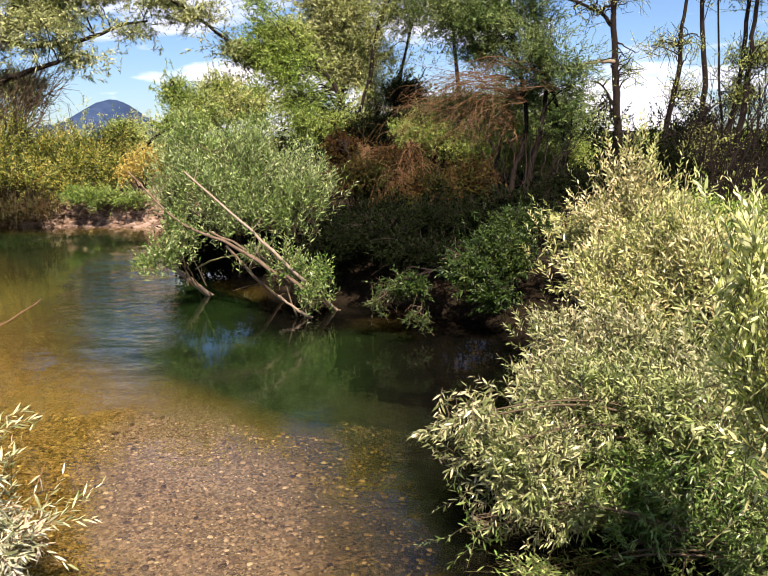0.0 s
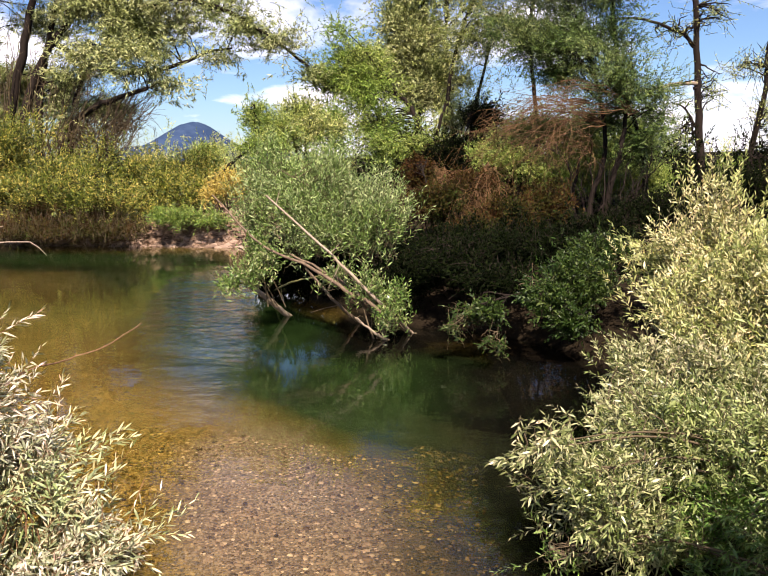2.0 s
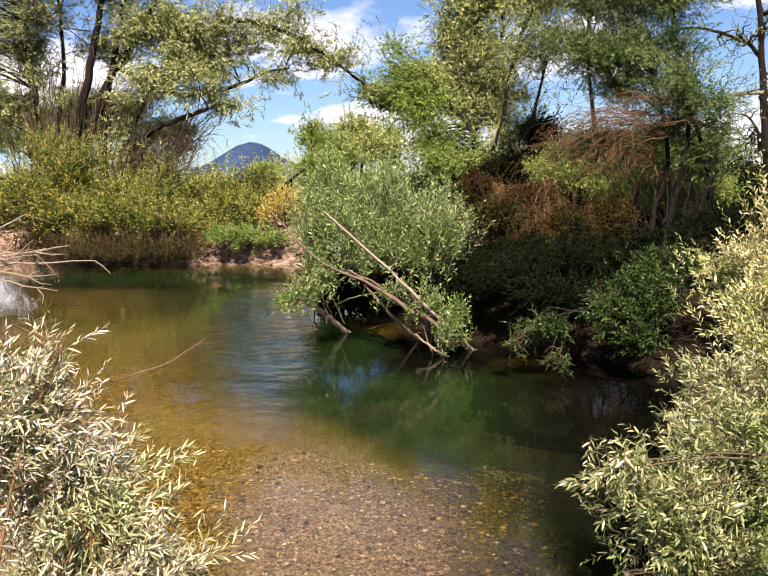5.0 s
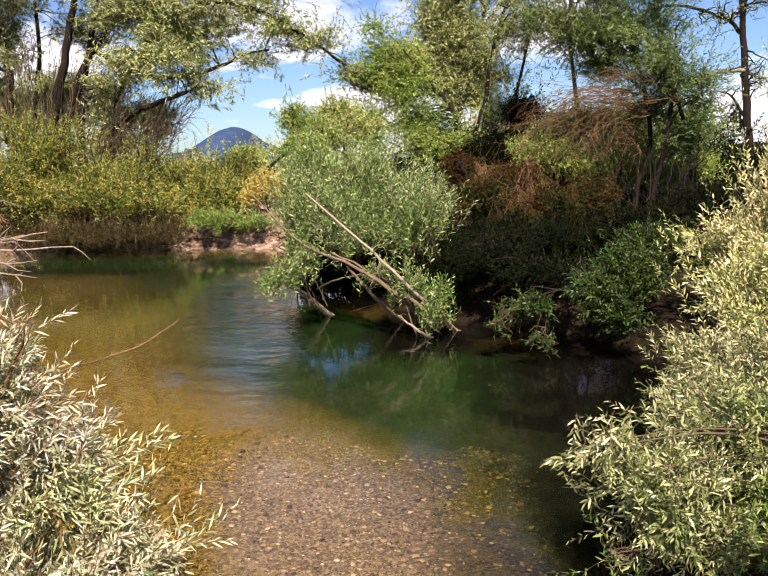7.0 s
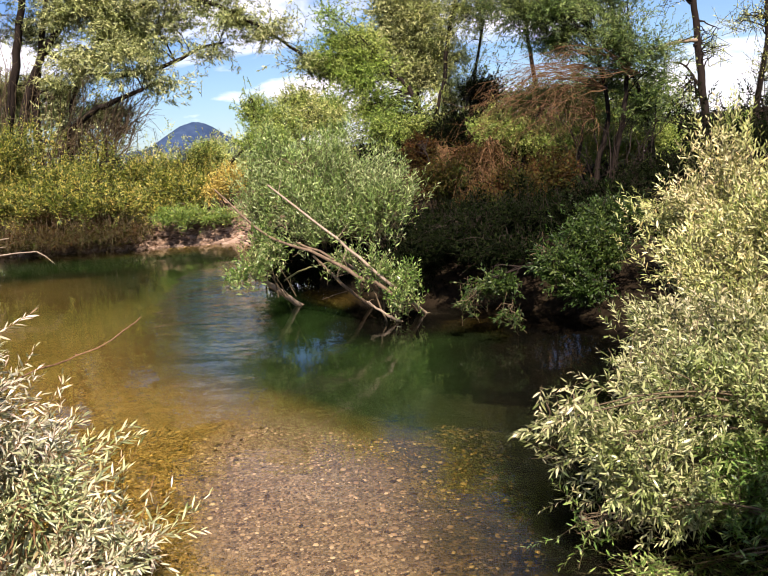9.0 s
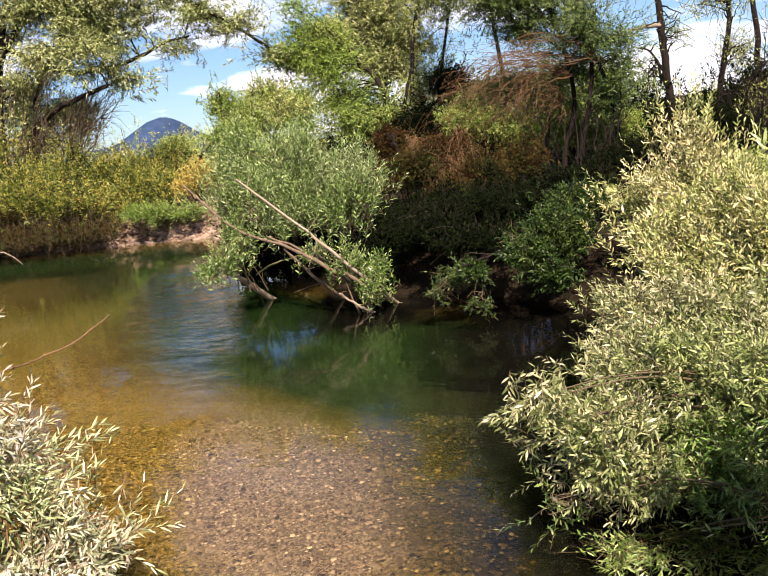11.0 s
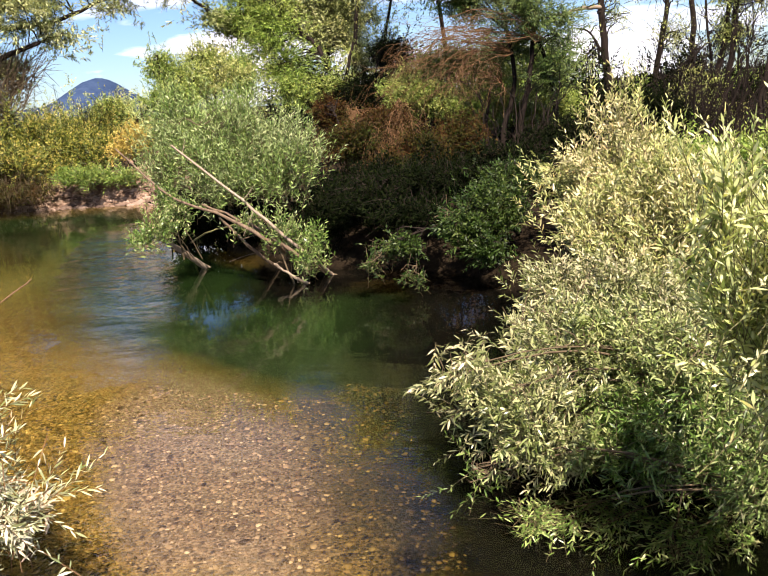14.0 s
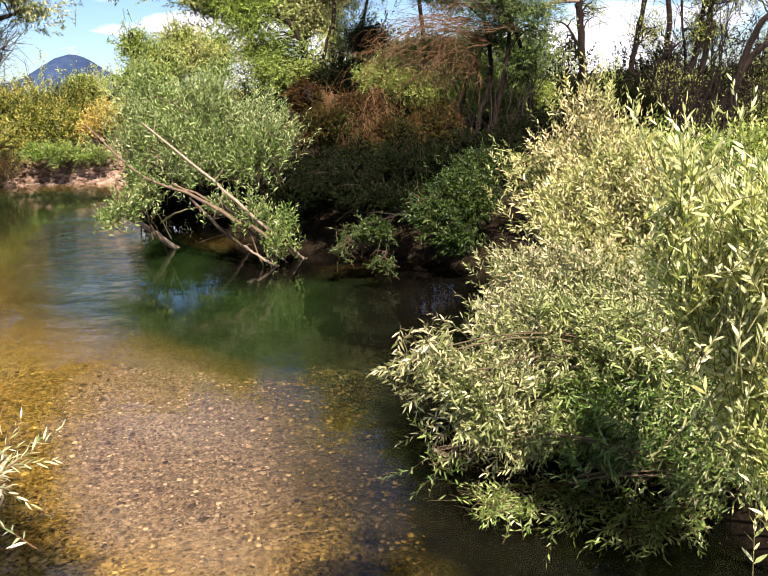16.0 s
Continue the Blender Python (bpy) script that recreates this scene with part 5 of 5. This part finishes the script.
# Added tree out of view; its long branch throws shade on the gravel
plant("unseen_shade_tree", (6.4, -3.4, 0.7), [(0.95, -1.15, 5.0, 0.42, 0.22, 0.2), (6.2, -3.4, 5.3, 0.7, 0.6, 0.5), (6.6, -3.8, 6.0, 0.9, 0.9, 0.8)],
      "added unseen tree on the near bank, its overhanging branch shading the gravel", "tree", 85, M_TREE2, M_BARK,
      stem_runs=[([(6.4, -3.4, 0.4), (6.3, -3.3, 2.5), (5.2, -2.6, 4.2), (2.6, -1.8, 5.1), (1.0, -1.2, 5.0)], 0.12, 0.02), ([(6.3, -3.3, 3.0), (6.5, -3.5, 4.6), (6.5, -3.7, 6.2)], 0.09, 0.04)],
      n=1500, twig=0.40, per=13, size=0.13, width=0.06, up=0.3, fine=False, clumps=50, clump_r=0.2, limb_r=0.02, twig_r=0.006)

# ---- fallen stems and loose branches ----
def fallen_stem(points, r0, r1, label, seed, mat, snags=6):
    rng = np.random.default_rng(seed)
    p = np.array(points, float)
    thing = tagged(new("fallen_stem"), label=label, category="fallen branch", group="fallen willow stems at the bend")
    thing.location = p[0]
    run = curve_points(p - p[0], 16, rng, r0 * 0.25)
    part("trunk", tubes_mesh("trunk", [(run, r0, r1, 9)], mat), thing)
    side = []
    for _ in range(snags):
        k = rng.integers(2, 15)
        d = unit(rng.normal(0, 1, 3) + unit(run[k] - run[k - 1]) * 0.8)
        ln = rng.uniform(0.12, 0.5)
        side.append((np.array([run[k], run[k] + d * ln * 0.5 + rng.normal(0, 0.02, 3), run[k] + d * ln]), r1 * 0.25 + 0.003, 0.0015, 5))
    for s in side:
        part("snag", tubes_mesh("snag", [s], mat), thing)
    return thing


fallen_stem([(-2.58, 11.93, -0.04), (-2.87, 11.39, 0.40), (-3.28, 11.66, 0.69)], 0.045, 0.03, "thick pale broken log slanting out of the water", 91, M_DEAD, 2)
fallen_stem([(-0.54, 10.72, -0.06), (-1.08, 10.18, 0.63), (-1.83, 10.59, 1.25), (-2.69, 11.12, 1.90)], 0.026, 0.013, "long straight pale fallen stem", 92, M_DEAD, 6)
fallen_stem([(-0.93, 11.22, -0.05), (-1.36, 10.32, 0.58), (-2.01, 10.72, 0.93), (-2.81, 11.26, 1.16), (-3.78, 12.06, 1.87)], 0.034, 0.011, "long grey-brown fallen stem with a bent end", 93, M_LOG, 7)
fallen_stem([(-1.38, 11.39, -0.04), (-1.72, 10.99, 0.40), (-2.26, 11.66, 0.77)], 0.026, 0.018, "short dark stem leaning into the water", 94, M_LOG, 3)
fallen_stem([(-0.61, 10.84, -0.06), (-0.97, 10.18, 0.39), (-1.50, 10.59, 0.71), (-2.39, 11.26, 1.03)], 0.034, 0.016, "thick grey stem with peeling bark", 95, M_LOG, 6)
fallen_stem([(-0.86, 10.24, -0.02), (-1.08, 10.18, 0.13), (-1.33, 10.45, 0.25)], 0.022, 0.012, "small broken stick at the waterline", 96, M_DEAD, 2)
fallen_stem([(-3.36, 13.91, 0.05), (-2.45, 11.52, 0.58), (-2.01, 11.52, 0.68)], 0.018, 0.010, "thin green arching stick", 97, M_GREENTWIG, 1)


def dead_brush(name, base, tips, label, seed, r=0.03):
    rng = np.random.default_rng(seed)
    base = np.array(base, float)
    thing = tagged(new(name), label=label, category="dead branch")
    thing.location = base
    for e in tips:
        e = np.array(e, float) - base
        run = curve_points([np.zeros(3), e * 0.5 + np.array([0, 0, 0.08]), e], 10, rng, 0.03)
        b = part("branch", tubes_mesh("branch", [(run, r * rng.uniform(0.7, 1.2), r * 0.25, 6)], M_DEAD), thing)
        side = []
        for _ in range(7):
            k = rng.integers(3, 10)
            d = unit(unit(run[k] - run[k - 1]) + rng.normal(0, 0.5, 3))
            q = run[k] + d * rng.uniform(0.2, 0.7)
            side.append((np.array([run[k], (run[k] + q) / 2 + rng.normal(0, 0.03, 3), q]), r * 0.35, r * 0.12, 4))
        part("twig_growth", tubes_mesh("twig_growth", side, M_DEAD), b, kind="stuff")
    return thing


dead_brush("dead_branch", (-13.05, 15.83, 0.46), [(-8.77, 15.41, 0.82), (-10.11, 15.81, 1.06), (-9.73, 16.08, 1.09), (-9.71, 14.74, 0.35), (-9.75, 15.01, 0.56), (-10.54, 15.41, 0.93), (-11.14, 16.75, 1.78)],
           "bleached dead branches lying on the shallows", 101, 0.048)


def bramble(points, label, seed):
    rng = np.random.default_rng(seed)
    p = np.array(points, float)
    thing = tagged(new("bramble_cane"), label=label, category="bramble cane")
    thing.location = p[0]
    run = curve_points(p - p[0], 22, rng, 0.002)
    part("cane", tubes_mesh("cane", [(run, 0.0046, 0.0028, 6)], M_CANE), thing)
    for k in range(3, 21):
        d = unit(rng.normal(0, 1, 3) + 0.6 * unit(run[k] - run[k - 1]))
        part("bud", tubes_mesh("bud", [(np.array([run[k], run[k] + d * 0.009, run[k] + d * 0.016]), 0.0042, 0.0008, 4)], M_CANE), thing)


bramble([(-1.99, 2.81, 1.33), (-1.72, 2.95, 1.48), (-1.60, 3.08, 1.50), (-1.44, 3.22, 1.55), (-1.30, 3.28, 1.64)], "thin reddish budded cane reaching over the water", 111)


# ---- clods of the cut bank ----
def clods():
    rng = np.random.default_rng(8)
    n = 800
    u = rng.uniform(0, 1, n)
    run = SHORE[15:20]
    k = np.minimum((u * 4).astype(int), 3)
    f = (u * 4 - k)[:, None]
    p = run[k] * (1 - f) + run[k + 1] * f + rng.normal(0, 0.05, (n, 2))
    p[:, 1] += rng.uniform(-0.22, 0.30, n)
    z = np.maximum(ground_height(p), -0.02) * 0.9
    bm = bmesh.new()
    bmesh.ops.create_icosphere(bm, subdivisions=1, radius=1)
    base = np.array([v.co[:] for v in bm.verts])
    tri = np.array([[v.index for v in f.verts] for f in bm.faces])
    bm.free()
    s = np.exp(rng.normal(-2.9, 0.5, (n, 1))) * rng.uniform(0.7, 1.4, (n, 3)) * np.array([1.3, 1.0, 0.7])
    v = base[None] * s[:, None] * rng.uniform(0.7, 1.25, (n, len(base), 1)) + np.column_stack([p, z])[:, None]
    t = tri[None] + (np.arange(n) * len(base))[:, None, None]
    tagged(new("clods", mesh_from("clods", v.reshape(-1, 3), t.ravel(), np.full(n * len(tri), 3), M_CLAY)), label="crumbled pinkish clay clods of the cut bank", category="clods", kind="stuff")


clods()


# ---- pebbles on the river bed ----
def pebbles():
    rng = np.random.default_rng(5)
    n = 17000
    p = np.column_stack([rng.uniform(-3.6, 0.9, n), rng.uniform(2.4, 7.4, n)])
    z = ground_height(p)
    keep = in_river(p) & (p[:, 1] < 6.9 + 0.4 * rough(p, 2.1)) & (p[:, 0] < 0.62 - 0.09 * (p[:, 1] - 3.6) + 0.12 * rough(p, 3.0))
    p, z = p[keep], z[keep]
    n = len(p)
    bm = bmesh.new()
    bmesh.ops.create_icosphere(bm, subdivisions=1, radius=1)
    base = np.array([v.co[:] for v in bm.verts])
    tri = np.array([[v.index for v in f.verts] for f in bm.faces])
    bm.free()
    s = np.exp(rng.normal(-4.62, 0.42, (n, 1))) * rng.uniform(0.75, 1.3, (n, 3)) * np.array([1.0, 1.0, 0.55])
    a = rng.uniform(0, 6.28, n)
    v = base[None] * s[:, None] * rng.uniform(0.85, 1.15, (n, len(base), 1))
    c, sn = np.cos(a)[:, None], np.sin(a)[:, None]
    v = np.stack([v[..., 0] * c - v[..., 1] * sn + p[:, :1], v[..., 0] * sn + v[..., 1] * c + p[:, 1:], v[..., 2] + z[:, None] + 0.004], 2)
    t = tri[None] + (np.arange(n) * len(base))[:, None, None]
    tagged(new("gravel", mesh_from("gravel", v.reshape(-1, 3), t.ravel(), np.full(n * len(tri), 3), M_PEBBLE, True)), label="brown river gravel with painted pinkish reflection and dark shade under clear water", category="gravel", kind="stuff")


pebbles()
